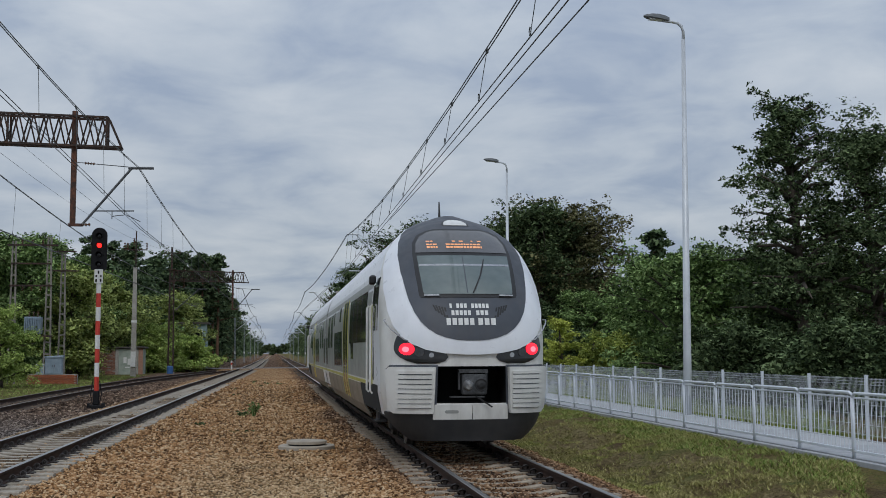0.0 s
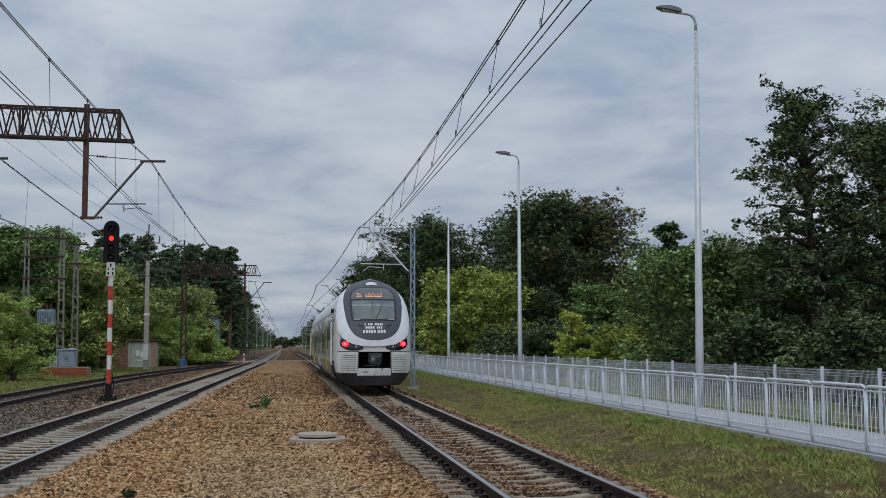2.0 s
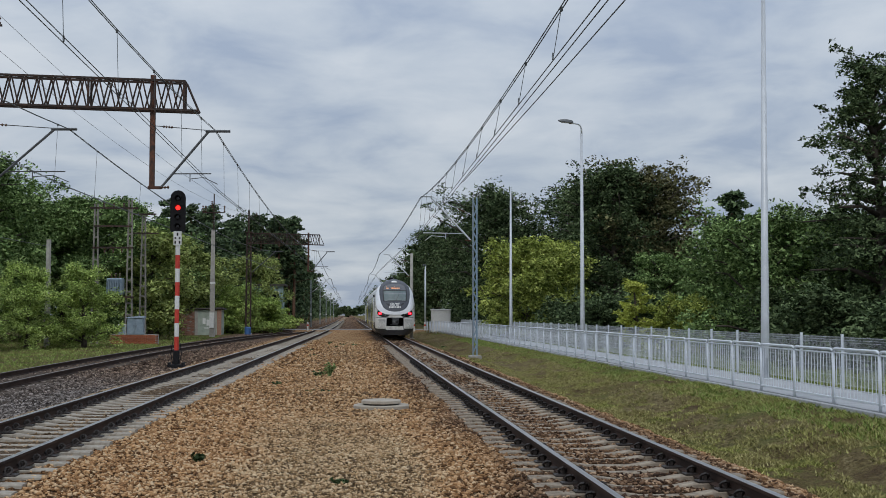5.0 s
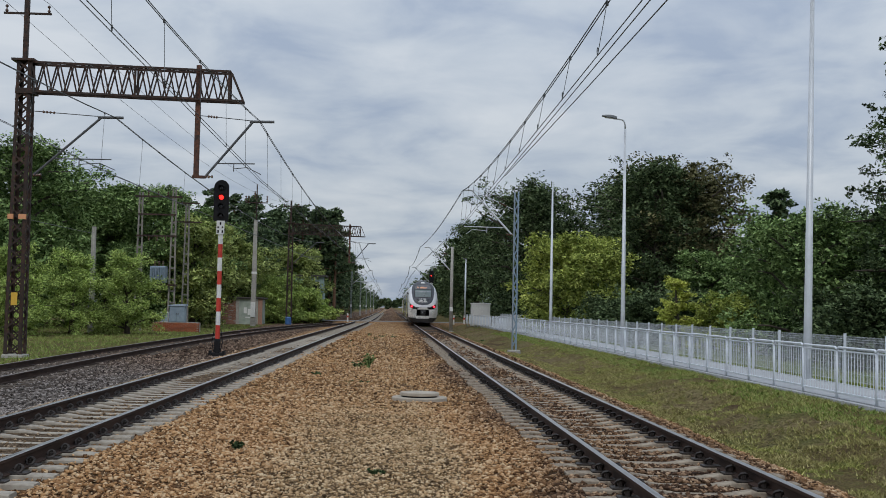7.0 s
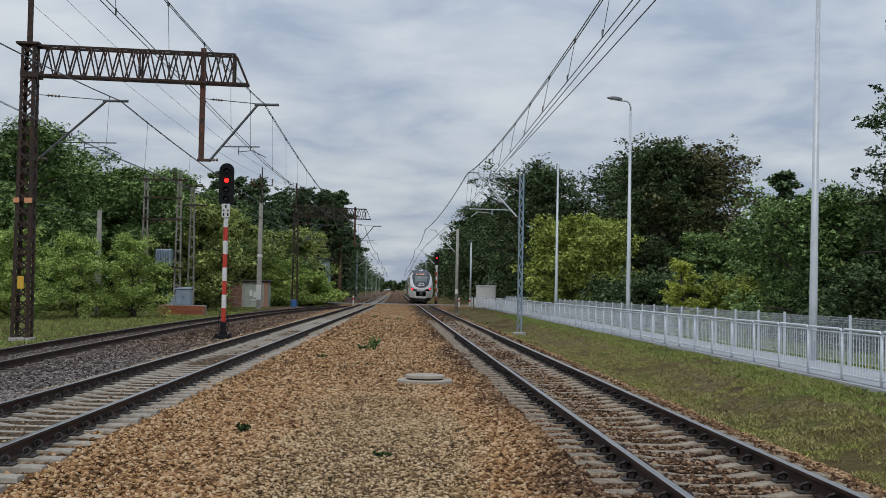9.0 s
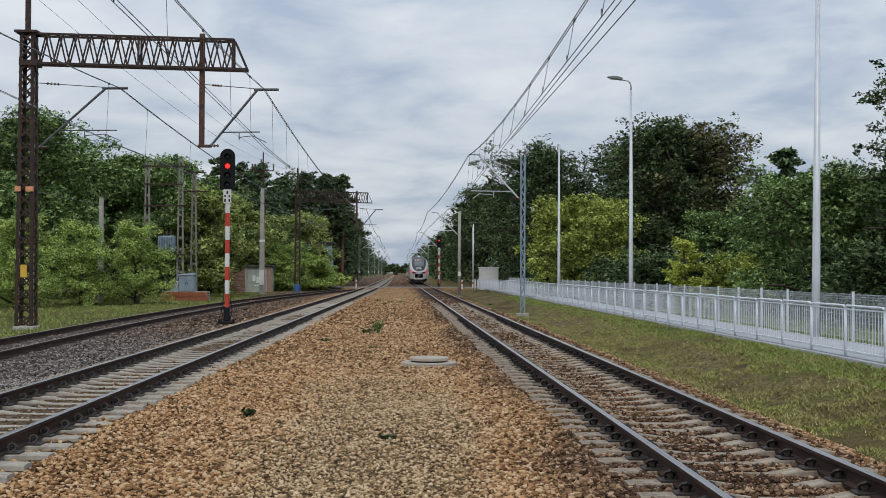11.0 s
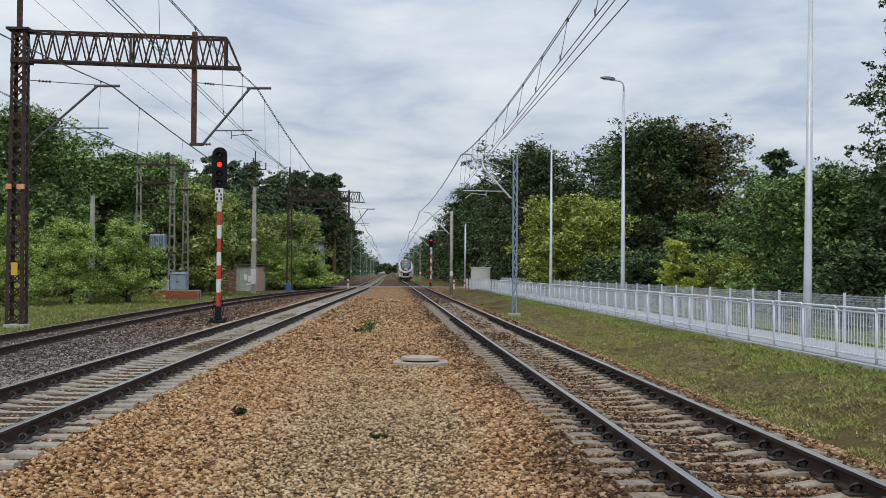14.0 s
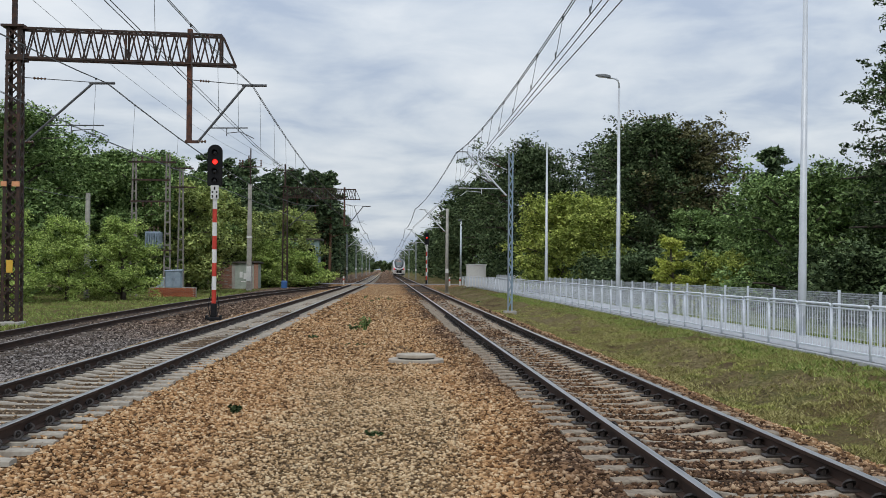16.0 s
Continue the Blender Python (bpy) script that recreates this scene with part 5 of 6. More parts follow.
def shed():
    """A small ruined shed: bare brick on one side, stained render on the other, under a flat felt roof."""
    top = thing("shed", "small derelict brick and rendered shed with a flat roof", "shed", pose(-15.6, 118.5, -0.45))
    part("wall", Geo().box((-2.55, 0, -0.3), (0.2, 0.25, 2.55)), MORTAR, top, "rough brick wall")
    part("wall", Geo().box((0.2, -0.05, -0.3), (2.55, 0.25, 2.6)), STUCCO, top, "stained greenish rendered wall")
    part("wall", Geo().box((-2.55, 0.25, -0.3), (-2.3, 3.2, 2.55)), MORTAR, top)
    part("wall", Geo().box((2.3, 0.25, -0.3), (2.55, 3.2, 2.6)), STUCCO, top)
    part("wall", Geo().box((-2.3, 2.95, -0.3), (2.3, 3.2, 2.55)), MORTAR, top)
    part("roof", Geo().loft([[(-2.85, -0.35, 2.58), (2.8, -0.35, 2.70), (2.8, 3.4, 2.60), (-2.85, 3.4, 2.52)], [(-2.85, -0.35, 2.72), (2.8, -0.35, 2.84), (2.8, 3.4, 2.74), (-2.85, 3.4, 2.66)]]), TAR, top, "dark sagging felt roof")
    part("chimney", Geo().box((-1.85, 0.6, 2.6), (-1.3, 1.1, 3.4), c=0.02), BRICK.mat, top, "stub of a brick chimney")
    me = Geo().box((-0.15, -0.03, 0), (0.15, 0.03, 0.11), c=0.008).mesh("brick", BRICK.mat)
    rnd = random.Random(3)
    for r in range(19):
        for k in range(8):
            if rnd.random() < 0.93:
                part("brick", me, None, top, m=pose(-2.38 + 0.32 * k + (0.16 if r % 2 else 0), -0.012 - 0.012 * rnd.random(), 0.06 + 0.128 * r, 0, 0, rnd.uniform(-1.5, 1.5)))
    for x, w, mat in ((0.12, 0.16, CONCRETE), (2.0, 0.13, CONCRETE), (2.42, 0.22, BRICK.mat)):
        part("pilaster", Geo().box((x - w, -0.12, -0.3), (x + w, -0.03, 2.62), c=0.02), mat, top)
    for x0, x1, z0, z1 in ((0.75, 1.05, 1.15, 1.75), (1.15, 1.5, 1.0, 1.6), (0.9, 1.6, 0.7, 0.8)):
        part("faded_mark", Geo().box((x0, -0.056, z0), (x1, -0.049, z1)), WHITE, top, "faded pale paint patch")
    return top


shed()

up = thing("utility_pole", "weathered concrete utility pole with a crossarm and bells", "utility pole", pose(-12.55, 107.0, -0.45))
part("pole", Geo().loft([[(a * w, b * w, z) for a, b in ((-1, -1), (1, -1), (1, 1), (-1, 1))] for z, w in ((-0.4, 0.24), (9.9, 0.15))]), CONCRETE, up)
part("spire", Geo().bar((0.05, 0, 9.9), (0.05, 0, 13.2), 0.10), STEEL_DARK, up)
part("crossarm", Geo().bar((-1.0, 0, 11.5), (1.05, 0, 11.5), 0.09), STEEL_DARK, up)
for x in (-0.95, -0.7, 1.0):
    insulator(up, (x, 0, 11.55), (x, 0, 12.2), 3, 0.09)
insulator(up, (-0.12, -0.1, 11.9), (-0.12, -0.1, 12.6), 4, 0.1)
part("band", Geo().box((-0.23, -0.23, 4.9), (0.23, 0.23, 5.1)), WHITE, up, "white painted band")
part("plate", Geo().box((-0.22, -0.30, 0.9), (0.22, -0.27, 2.3)), WHITE, up, "white notice plate")
tp = thing("telegraph_pole", "short grey concrete pole rising from the hedge", "utility pole", pose(-19.4, 76.0, -0.5))
part("pole", Geo().sweep([(0, 0, -0.3), (0, 0, 7.0)], [0.2, 0.15], 8), CONCRETE, tp)
part("wire", Geo().sweep([(6.0, -34.4, 5.1), (4.0, -20, 5.6), (2, -8, 6.1), (0, 0, 6.7)], 0.012, 4), WIRE, tp)
bin_ob = thing("barrel", "small blue plastic barrel beside the siding", "barrel", pose(-10.4, 119.5, -0.45))
part("drum", Geo().lathe([(0.28, 0), (0.32, 0.1), (0.32, 0.75), (0.27, 0.85), (0.02, 0.87)], 14), plain("blue_plastic", (0.03, 0.10, 0.28), (0.06, 0.16, 0.38), 5, 0.45), bin_ob)

# ---- level crossing and what stands by it ----
ASPHALT = plain("worn_asphalt", (0.16, 0.16, 0.165), (0.27, 0.27, 0.275), 1.5, 0.9, 0.0, 0.3)
road = part("road", Geo().box((-45, 129.8, -0.3), (45, 135.2, -0.012), c=0.01), ASPHALT)
tagged(road, "worn grey asphalt road crossing the tracks on the level", "road", kind="structure")
kiosk = thing("white_hut", "plain white equipment hut at the end of the walkway", "hut", pose(9.9, 124.0, -0.2))
part("body", Geo().box((-1.0, 0, 0), (1.0, 1.8, 2.35), c=0.02), WHITE, kiosk)
part("roof", Geo().box((-1.08, -0.08, 2.35), (1.08, 1.88, 2.47), c=0.02), WHITE, kiosk)
part("door", Geo().box((-0.85, -0.03, 0.1), (0.85, 0.0, 2.2), c=0.005), WHITE, kiosk)
for x, y in ((-9.5, 128.5), (-4.6, 128.4), (7.2, 128.2), (8.4, 128.4), (13.5, 128.8)):
    post = thing("marker_post", "short white marker post by the crossing", "post", pose(x, y, -0.3))
    part("shaft", Geo().lathe([(0.09, 0), (0.09, 1.1), (0.05, 1.15)], 10), WHITE, post)
    part("band", Geo().lathe([(0.094, 0.7), (0.094, 0.9)], 10), RED, post)

TEAL = plain("faded_teal_render", (0.22, 0.32, 0.32), (0.34, 0.44, 0.43), 1.5, 0.9, 0.0, 0.3)
box = thing("signal_box", "small faded teal building half hidden by bushes", "building", pose(-10.6, 139.0, -1.0))
part("wall", Geo().box((-2.6, 0, -0.2), (2.6, 4.2, 6.1), c=0.03), TEAL, box)
part("roof", Geo().box((-2.95, -0.4, 6.1), (2.95, 4.5, 6.3), c=0.03), TAR, box, "dark flat overhanging roof")
for x in (-1.4, 0.2, 1.7):
    w = part("window", Geo().box((x - 0.5, -0.06, 4.4), (x + 0.5, 0.0, 5.5), c=0.01), WHITE, box, "white window frame")
    part("pane", Geo().box((x - 0.42, -0.075, 4.48), (x + 0.42, -0.055, 5.42)), DARK_LENS, w)

weeds()


# ---- grass ----
def grass_mesh(name, count, seed, box, size, dense):
    rng = np.random.default_rng(seed)
    x0, x1, y0, y1 = box
    pts = []
    while len(pts) < count:
        x, y = rng.uniform(x0, x1), y0 + (y1 - y0) * rng.random() ** 1.4
        if x > 0.47 * y + 1 or x < -0.46 * y - 1 or zones(x, y)[0] > 0.35:
            continue
        if 0.9 * noise.noise((x * 0.5, y * 0.3, 2.0)) + 0.9 * noise.noise((x * 2.6, y * 1.7, 7.0)) + rng.uniform(-0.35, 0.45) < 0.25 - dense:
            continue
        if x0 > 5 and x1 < 10 and rng.random() < 0.7 * bare(x, y):
            continue
        pts.append((x, y, ground_z(x, y) + lumps(x, y) - 0.008))
    p = np.array(pts)
    n = len(p)
    a = rng.uniform(0, 6.28, n)
    h = size * rng.uniform(0.35, 1.2, n)
    w = 0.018 + 0.3 * h
    d = np.stack([np.cos(a), np.sin(a), 0 * a], 1)
    tip = p + np.stack([rng.normal(size=n) * h * 0.8, rng.normal(size=n) * h * 0.8, h], 1)
    v = np.stack([p - d * w[:, None] * 0.4, p + d * w[:, None] * 0.4, tip], 1)
    me = bpy.data.meshes.new(name)
    me.vertices.add(n * 3)
    me.vertices.foreach_set("co", v.ravel())
    me.loops.add(n * 3)
    me.loops.foreach_set("vertex_index", np.arange(n * 3, dtype=np.int32))
    me.polygons.add(n)
    me.polygons.foreach_set("loop_start", np.arange(0, n * 3, 3, dtype=np.int32))
    me.update(calc_edges=True)
    return me


GRASS = Mat("meadow_grass", 0.8, 0.0, 0.08)
GRASS.color(GRASS.mix(GRASS.ramp(GRASS.noise(0.7, 6, 0.65), (0.37, (0, 0, 0)), (0.52, (1, 1, 1))), GRASS.ramp(GRASS.island(), (0.0, (0.12, 0.14, 0.036)), (0.6, (0.33, 0.34, 0.098)), (1.0, (0.52, 0.51, 0.19))),
                      GRASS.ramp(GRASS.island(), (0.0, (0.15, 0.135, 0.055)), (0.6, (0.33, 0.30, 0.115)), (1.0, (0.48, 0.43, 0.21)))))
GRASS_GREEN = Mat("lush_verge_grass", 0.8, 0.0, 0.08)
GRASS_GREEN.color(GRASS_GREEN.mix(GRASS_GREEN.ramp(GRASS_GREEN.noise(0.6, 6, 0.65), (0.45, (0, 0, 0)), (0.7, (1, 1, 1))), GRASS_GREEN.ramp(GRASS_GREEN.island(), (0.0, (0.09, 0.14, 0.03)), (0.6, (0.22, 0.30, 0.075)), (1.0, (0.38, 0.43, 0.14))), (0.28, 0.28, 0.095)))
for cnt, seed, bx, size, dense, lab, mt in ((95000, 1, (5.3, 9.35, 10, 62), 0.06, 0.2, "short patchy green and dry grass on the bank below the railing", GRASS), (26000, 4, (8.0, 9.38, 11, 90), 0.085, 0.55, "greener grass along the foot of the railing", GRASS_GREEN),
                                            (18000, 2, (11.9, 18, 24, 75), 0.22, 0.6, "rough grass behind the mesh fence", GRASS_GREEN), (30000, 3, (-26, -11.4, 28, 110), 0.12, 0.5, "green grass verge beyond the siding", GRASS_GREEN)):
    ob = part("grass", grass_mesh("grass", cnt, seed, bx, size, dense), None)
    ob.data.materials.append(mt.mat)
    tagged(ob, lab, "grass", kind="stuff")


# ---- the railcar: origin on the rails under the tail lights, nose towards -y ----
NOSE_Z = [0.2, 0.6, 1.2, 1.6, 1.9, 2.3, 2.8, 3.3, 3.7, 3.95, 4.15, 4.3]
NOSE_Y = [-0.42, -0.55, -0.60, -0.62, -0.60, -0.50, -0.22, 0.22, 0.68, 1.08, 1.55, 2.3]
HALF_Z = [0.2, 0.35, 0.6, 1.0, 2.0, 2.5, 2.9, 3.2, 3.5, 3.75, 4.0, 4.15, 4.25, 4.3]
HALF_W = [1.05, 1.2, 1.34, 1.42, 1.44, 1.43, 1.40, 1.35, 1.25, 1.09, 0.84, 0.58, 0.30, 0.05]
NOSE_D, NOSE_N = 1.25, 2.5
CAR = 21.55


def half(z):
    return float(np.interp(z, HALF_Z, HALF_W))


def front(x, z):
    u = min(abs(x) / half(z), 1.0)
    # the profile is smoothed a little over the height
    y0 = sum(float(np.interp(z + d, NOSE_Z, NOSE_Y)) for d in (-0.12, -0.06, 0, 0.06, 0.12)) / 5
    return y0 + NOSE_D * (1 - (1 - u ** NOSE_N) ** (1 / NOSE_N))


def outward(x, z):
    e = 0.01
    gx = (front(x + e, z) - front(x - e, z)) / (2 * e)
    gz = (front(x, z + e) - front(x, z - e)) / (2 * e)
    gx, gz = max(-4, min(4, gx)), max(-4, min(4, gz))
    return Vector((gx, -1, gz)).normalized()


def hood(z):
    """How far the white hood stands proud of the nose."""
    return 0.014 + 0.055 * (1 - ease(1.9, 3.0, z))


def patch(rows, off, thick=0.03, cols=14, on_hood=True, fine=4):
    """A thin shell on the nose from rows of (z, x0, x1), from the bottom up."""
    zs = [r[0] for r in rows]
    out, inn = [], []
    n = (len(rows) - 1) * fine + 1
    for i in range(n):
        s = i / fine
        k = min(int(s), len(rows) - 2)
        f = s - k
        z = rows[k][0] * (1 - f) + rows[k + 1][0] * f
        x0, x1 = float(np.interp(z, zs, [r[1] for r in rows])), float(np.interp(z, zs, [r[2] for r in rows]))
        for dst, o in ((out, off), (inn, off - thick)):
            row = []
            for j in range(cols + 1):
                x = x0 + (x1 - x0) * j / cols
                x = max(-0.992 * half(z), min(0.992 * half(z), x))
                p = Vector((x, front(x, z), z)) + outward(x, z) * (o + (hood(z) if on_hood else 0))
                row.append(p)
            dst.append(row)
    g = Geo()
    m = cols + 1
    g.add([p for r in out for p in r], [(i * m + j, i * m + j + 1, (i + 1) * m + j + 1, (i + 1) * m + j) for i in range(n - 1) for j in range(cols)])
    edge_o = out[0] + [r[-1] for r in out[1:]] + out[-1][-2::-1] + [r[0] for r in out[-2:0:-1]]
    edge_i = inn[0] + [r[-1] for r in inn[1:]] + inn[-1][-2::-1] + [r[0] for r in inn[-2:0:-1]]
    q = len(edge_o)
    g.add(edge_o + edge_i, [(j, q + j, q + (j + 1) % q, (j + 1) % q) for j in range(q)])
    return g


def side_patch(s, y0, y1, z0, z1, off, n=6, skew=0.0):
    """A thin plate on the side wall (s: -1 or 1), following its curve; skew leans the front edge."""
    g = Geo()
    prof = [(z0 + (z1 - z0) * k / n) for k in range(n + 1)]
    rings = []
    for y, e in ((y0, skew), (y1, 0)):
        ring = [(s * (half(z) + off), y + e * (z - z0) / (z1 - z0), z) for z in prof] + [(s * (half(z) - 0.03), y + e * (z - z0) / (z1 - z0), z) for z in reversed(prof)]
        rings.append(ring if s > 0 else ring[::-1])
    return g.loft(rings)


def paint(name, a, b, rough=0.3, dirt=0.0, dirt_c=(0.16, 0.13, 0.10), coat=0.25):
    m = Mat(name, rough, 0.0, 0.5)
    base = m.ramp(m.noise(1.2, 5), (0.35, a), (0.65, b))
    if dirt:
        fac = m.math("MULTIPLY", m.ramp(m.noise(3.0, 8, 0.65, stretch=(1, 0.5, 0.35)), (0.45, (0, 0, 0)), (0.75, (1, 1, 1))), dirt)
        base = m.mix(fac, base, dirt_c)
    m.color(base)
    m.b.inputs["Coat Weight"].default_value, m.b.inputs["Coat Roughness"].default_value = coat, 0.12
    m.roughness(m.ramp(m.noise(6, 5), (0.3, (rough - 0.05,) * 3), (0.7, (rough + 0.12,) * 3)))
    return m.mat


T_WHITE = paint("glossy_white_train_paint", (0.76, 0.785, 0.83), (0.83, 0.85, 0.88), 0.3, 0.10)
T_CREAM = paint("dusty_white_front_panel", (0.70, 0.70, 0.67), (0.79, 0.79, 0.76), 0.4, 0.35)
T_MASK = paint("dark_grey_nose_mask", (0.052, 0.060, 0.076), (0.070, 0.079, 0.097), 0.55, 0.15, (0.16, 0.13, 0.10), 0.0)
T_GREY = paint("light_grey_side_paint", (0.29, 0.305, 0.295), (0.39, 0.405, 0.385), 0.35, 0.4)
T_OLIVE = paint("dusty_grey_brown_skirt", (0.19, 0.175, 0.145), (0.27, 0.25, 0.20), 0.5, 0.6)
T_YELLOW = paint("yellow_green_stripe", (0.48, 0.46, 0.06), (0.58, 0.56, 0.10), 0.35, 0.3)
T_APRON = paint("dark_grey_apron", (0.020, 0.021, 0.023), (0.034, 0.035, 0.037), 0.6, 0.3, (0.07, 0.062, 0.055), 0.0)
T_BLACK = plain("black_rubber", (0.008, 0.008, 0.009), (0.016, 0.016, 0.017), 8, 0.5)
# near-black colour that carries the shade of recesses and openings
T_PIT = plain("recess_shade_black", (0.004, 0.004, 0.004), (0.010, 0.010, 0.010), 4, 0.9)
T_STEEL = plain("grimy_coupler_steel", (0.05, 0.052, 0.055), (0.14, 0.145, 0.15), 10, 0.5, 0.5)
T_GLASS = Mat("grey_green_windscreen_glass", 0.06, 0.0, 0.8)
T_GLASS.color(T_GLASS.ramp(T_GLASS.noise(1.1, 4, stretch=(1, 1, 1.6)), (0.35, (0.085, 0.115, 0.115)), (0.65, (0.15, 0.185, 0.18))))
T_WIN = Mat("dark_tinted_side_glass", 0.05, 0.0, 0.6)
T_WIN.color(T_WIN.ramp(T_WIN.noise(0.6, 3), (0.35, (0.008, 0.011, 0.012)), (0.65, (0.03, 0.036, 0.035))))
T_CLUSTER = Mat("black_lamp_glass", 0.08, 0.0, 0.7)
T_CLUSTER.color(T_CLUSTER.ramp(T_CLUSTER.noise(5, 3), (0.3, (0.006, 0.006, 0.007)), (0.7, (0.018, 0.018, 0.02))))
T_TAIL = glow("lit_tail_lamp", (1.0, 0.012, 0.03), 2.0)
T_CORE = glow("tail_lamp_core", (1.0, 0.10, 0.13), 3.2)
T_AMBER = glow("amber_display_dots", (1.0, 0.42, 0.18), 0.24)
T_LENS = plain("clear_lamp_reflector", (0.30, 0.31, 0.32), (0.5, 0.51, 0.52), 9, 0.15, 0.6)


def nose_shell():
    """The bare nose with the coupler opening left out; the side walls go on behind it."""
    g = Geo()
    zs = [0.62, 0.72, 0.86, 0.95, 1.1, 1.25, 1.38, 1.47] + [1.47 + (4.295 - 1.47) * k / 44 for k in range(1, 45)]
    us = sorted({round(math.sin(math.pi / 2 * k / 26), 5) * s for k in range(27) for s in (-1, 1)} | {-0.425, 0.425})
    n = len(us)
    for z in zs:
        w = half(z)
        for u in us:
            g.v.append((u * w, front(u * w, z), z))
    for i in range(len(zs) - 1):
        for j in range(n - 1):
            if 0.86 <= zs[i] < 1.46 and us[j] >= -0.426 and us[j + 1] <= 0.426:
                continue
            g.f.append((i * n + j, i * n + j + 1, (i + 1) * n + j + 1, (i + 1) * n + j))
            g.m.append(0)
    return g


def wall_ring(y, wide=0.0):
    zs = [0.62, 0.8, 1.0, 1.5, 2.0, 2.3, 2.6, 2.9, 3.05, 3.2, 3.35, 3.5, 3.63, 3.75, 3.88, 4.0, 4.08, 4.15, 4.2, 4.25, 4.3]
    return [(-half(z) - wide, y, z) for z in zs] + [(half(z) + wide, y, z) for z in reversed(zs)]


def front_parts(top):
    """All that sits on one nose."""
    shell = part("nose", nose_shell(), T_CREAM, top, "dusty white moulded nose", smooth=True)
    h = [(1.66, 0.12), (1.68, 0.45), (1.74, 0.75), (1.84, 0.97), (1.97, 1.12), (2.15, 1.23), (2.4, 1.31), (2.8, 1.36), (3.2, 1.33), (3.5, 1.235), (3.75, 1.075), (4.0, 0.83), (4.15, 0.57), (4.25, 0.29), (4.285, 0.1)]
    part("hood", patch([(z, -w, w) for z, w in h], 0.0, 0.07, 36), T_WHITE, top, "glossy white rounded hood", smooth=True)
    mk = [(1.885, 0.10), (1.90, 0.28), (1.93, 0.42), (1.99, 0.58), (2.08, 0.71), (2.2, 0.82), (2.35, 0.91), (2.55, 0.985), (2.8, 1.04), (3.1, 1.085), (3.4, 1.09), (3.65, 1.04), (3.88, 0.92), (4.06, 0.72), (4.17, 0.50), (4.235, 0.27), (4.26, 0.1)]
    mask = part("mask", patch([(z, -w, w) for z, w in mk], 0.012, 0.02, 32), T_MASK, top, "dark grey oval front mask", smooth=True)
    part("seal", patch([(2.60, -0.80, 0.80), (2.64, -0.825, 0.825), (3.0, -0.855, 0.855), (3.4, -0.86, 0.86), (3.62, -0.83, 0.83), (3.78, -0.73, 0.73), (3.87, -0.56, 0.56), (3.90, -0.42, 0.42)], 0.018, 0.02, 20), T_BLACK, mask, smooth=True)
    glass = part("windscreen", patch([(2.66, -0.74, 0.74), (2.7, -0.755, 0.755), (3.1, -0.785, 0.785), (3.36, -0.79, 0.79)], 0.026, 0.012, 20), T_GLASS.mat, top, "grey-green windscreen", smooth=True)
    part("sun_blind", patch([(3.165, -0.775, 0.775), (3.20, -0.775, 0.775)], 0.029, 0.006, 16, fine=1), T_LENS, glass, "pale edge of a sun blind")
    # thin dark upright line just beside the middle of the glass
    part("pillar", patch([(2.68, -0.035, -0.02), (3.35, -0.035, -0.02)], 0.029, 0.006, 2), T_MASK, glass)
    part("wiper", patch([(2.68, 0.06, 0.085), (3.0, 0.23, 0.25), (3.05, 0.245, 0.27), (3.28, 0.33, 0.342)], 0.045, 0.02, 2), T_BLACK, glass, "thin black wiper")
    disp = part("destination_display", patch([(3.42, -0.80, 0.80), (3.6, -0.775, 0.775), (3.74, -0.69, 0.69), (3.83, -0.54, 0.54), (3.86, -0.42, 0.42)], 0.026, 0.012, 20), T_DISPLAY, top, "destination display with glowing amber rows", smooth=True)
    rnd = random.Random(9)
    for a, b in ((-0.60, -0.42), (-0.27, 0.36)):
        for z0, z1 in ((3.50, 3.535), (3.56, 3.585), (3.625, 3.645)):
            x = a
            while x < b - 0.02:
                w = rnd.uniform(0.03, 0.075)
                if rnd.random() < (0.95 if z0 < 3.6 else 0.5):
                    part("lit_bar", patch([(z0, x, min(x + w, b)), (z1, x, min(x + w, b))], 0.03, 0.005, 1, fine=1), T_AMBER, disp)
                x += w + 0.012
    for rows, z0, z1 in ((((-0.36, -0.31), (-0.25, -0.06), (0.0, 0.31)), 2.415, 2.49), (((-0.34, 0.0), (0.07, 0.29)), 2.295, 2.37), (((-0.43, 0.05), (0.09, 0.41)), 2.135, 2.245)):
        for a, b in rows:
            n = max(1, round((b - a) / ((z1 - z0) * 0.86)))
            for k in range(n):
                c, w = a + (b - a) * (k + 0.5) / n, 0.36 * (b - a) / n
                part("white_bar", patch([(z0, c - w, c + w), (z1, c - w, c + w)], 0.017, 0.01, 2, fine=1), WHITE, mask, "white lettering bar")
    for s in (-1, 1):
        for k in range(5):
            x = 0.60 - 0.045 * k
            rows = [(2.47 - 0.035 * k - 0.10, s * (x - 0.045), s * (x - 0.045 + 0.03)), (2.47 - 0.012 * k, s * x, s * (x + 0.03))]
            rows = [(z, min(a, b), max(a, b)) for z, a, b in rows]
            part("vent_slot", patch(rows, 0.016, 0.01, 1, fine=1), T_BLACK, mask)
        part("ledge", patch([(2.615, min(s * 0.5, s * 0.74), max(s * 0.5, s * 0.74)), (2.64, min(s * 0.5, s * 0.74), max(s * 0.5, s * 0.74))], 0.05, 0.05, 3, fine=1), T_LENS, glass)
        # lamp cluster under the hood
        rows = [(1.515, 0.60, 0.90), (1.56, 0.45, 1.05), (1.62, 0.40, 1.16), (1.68, 0.43, 1.22), (1.73, 0.66, 1.24), (1.79, 0.85, 1.25), (1.88, 1.0, 1.235), (1.97, 1.08, 1.20), (2.01, 1.13, 1.16)]
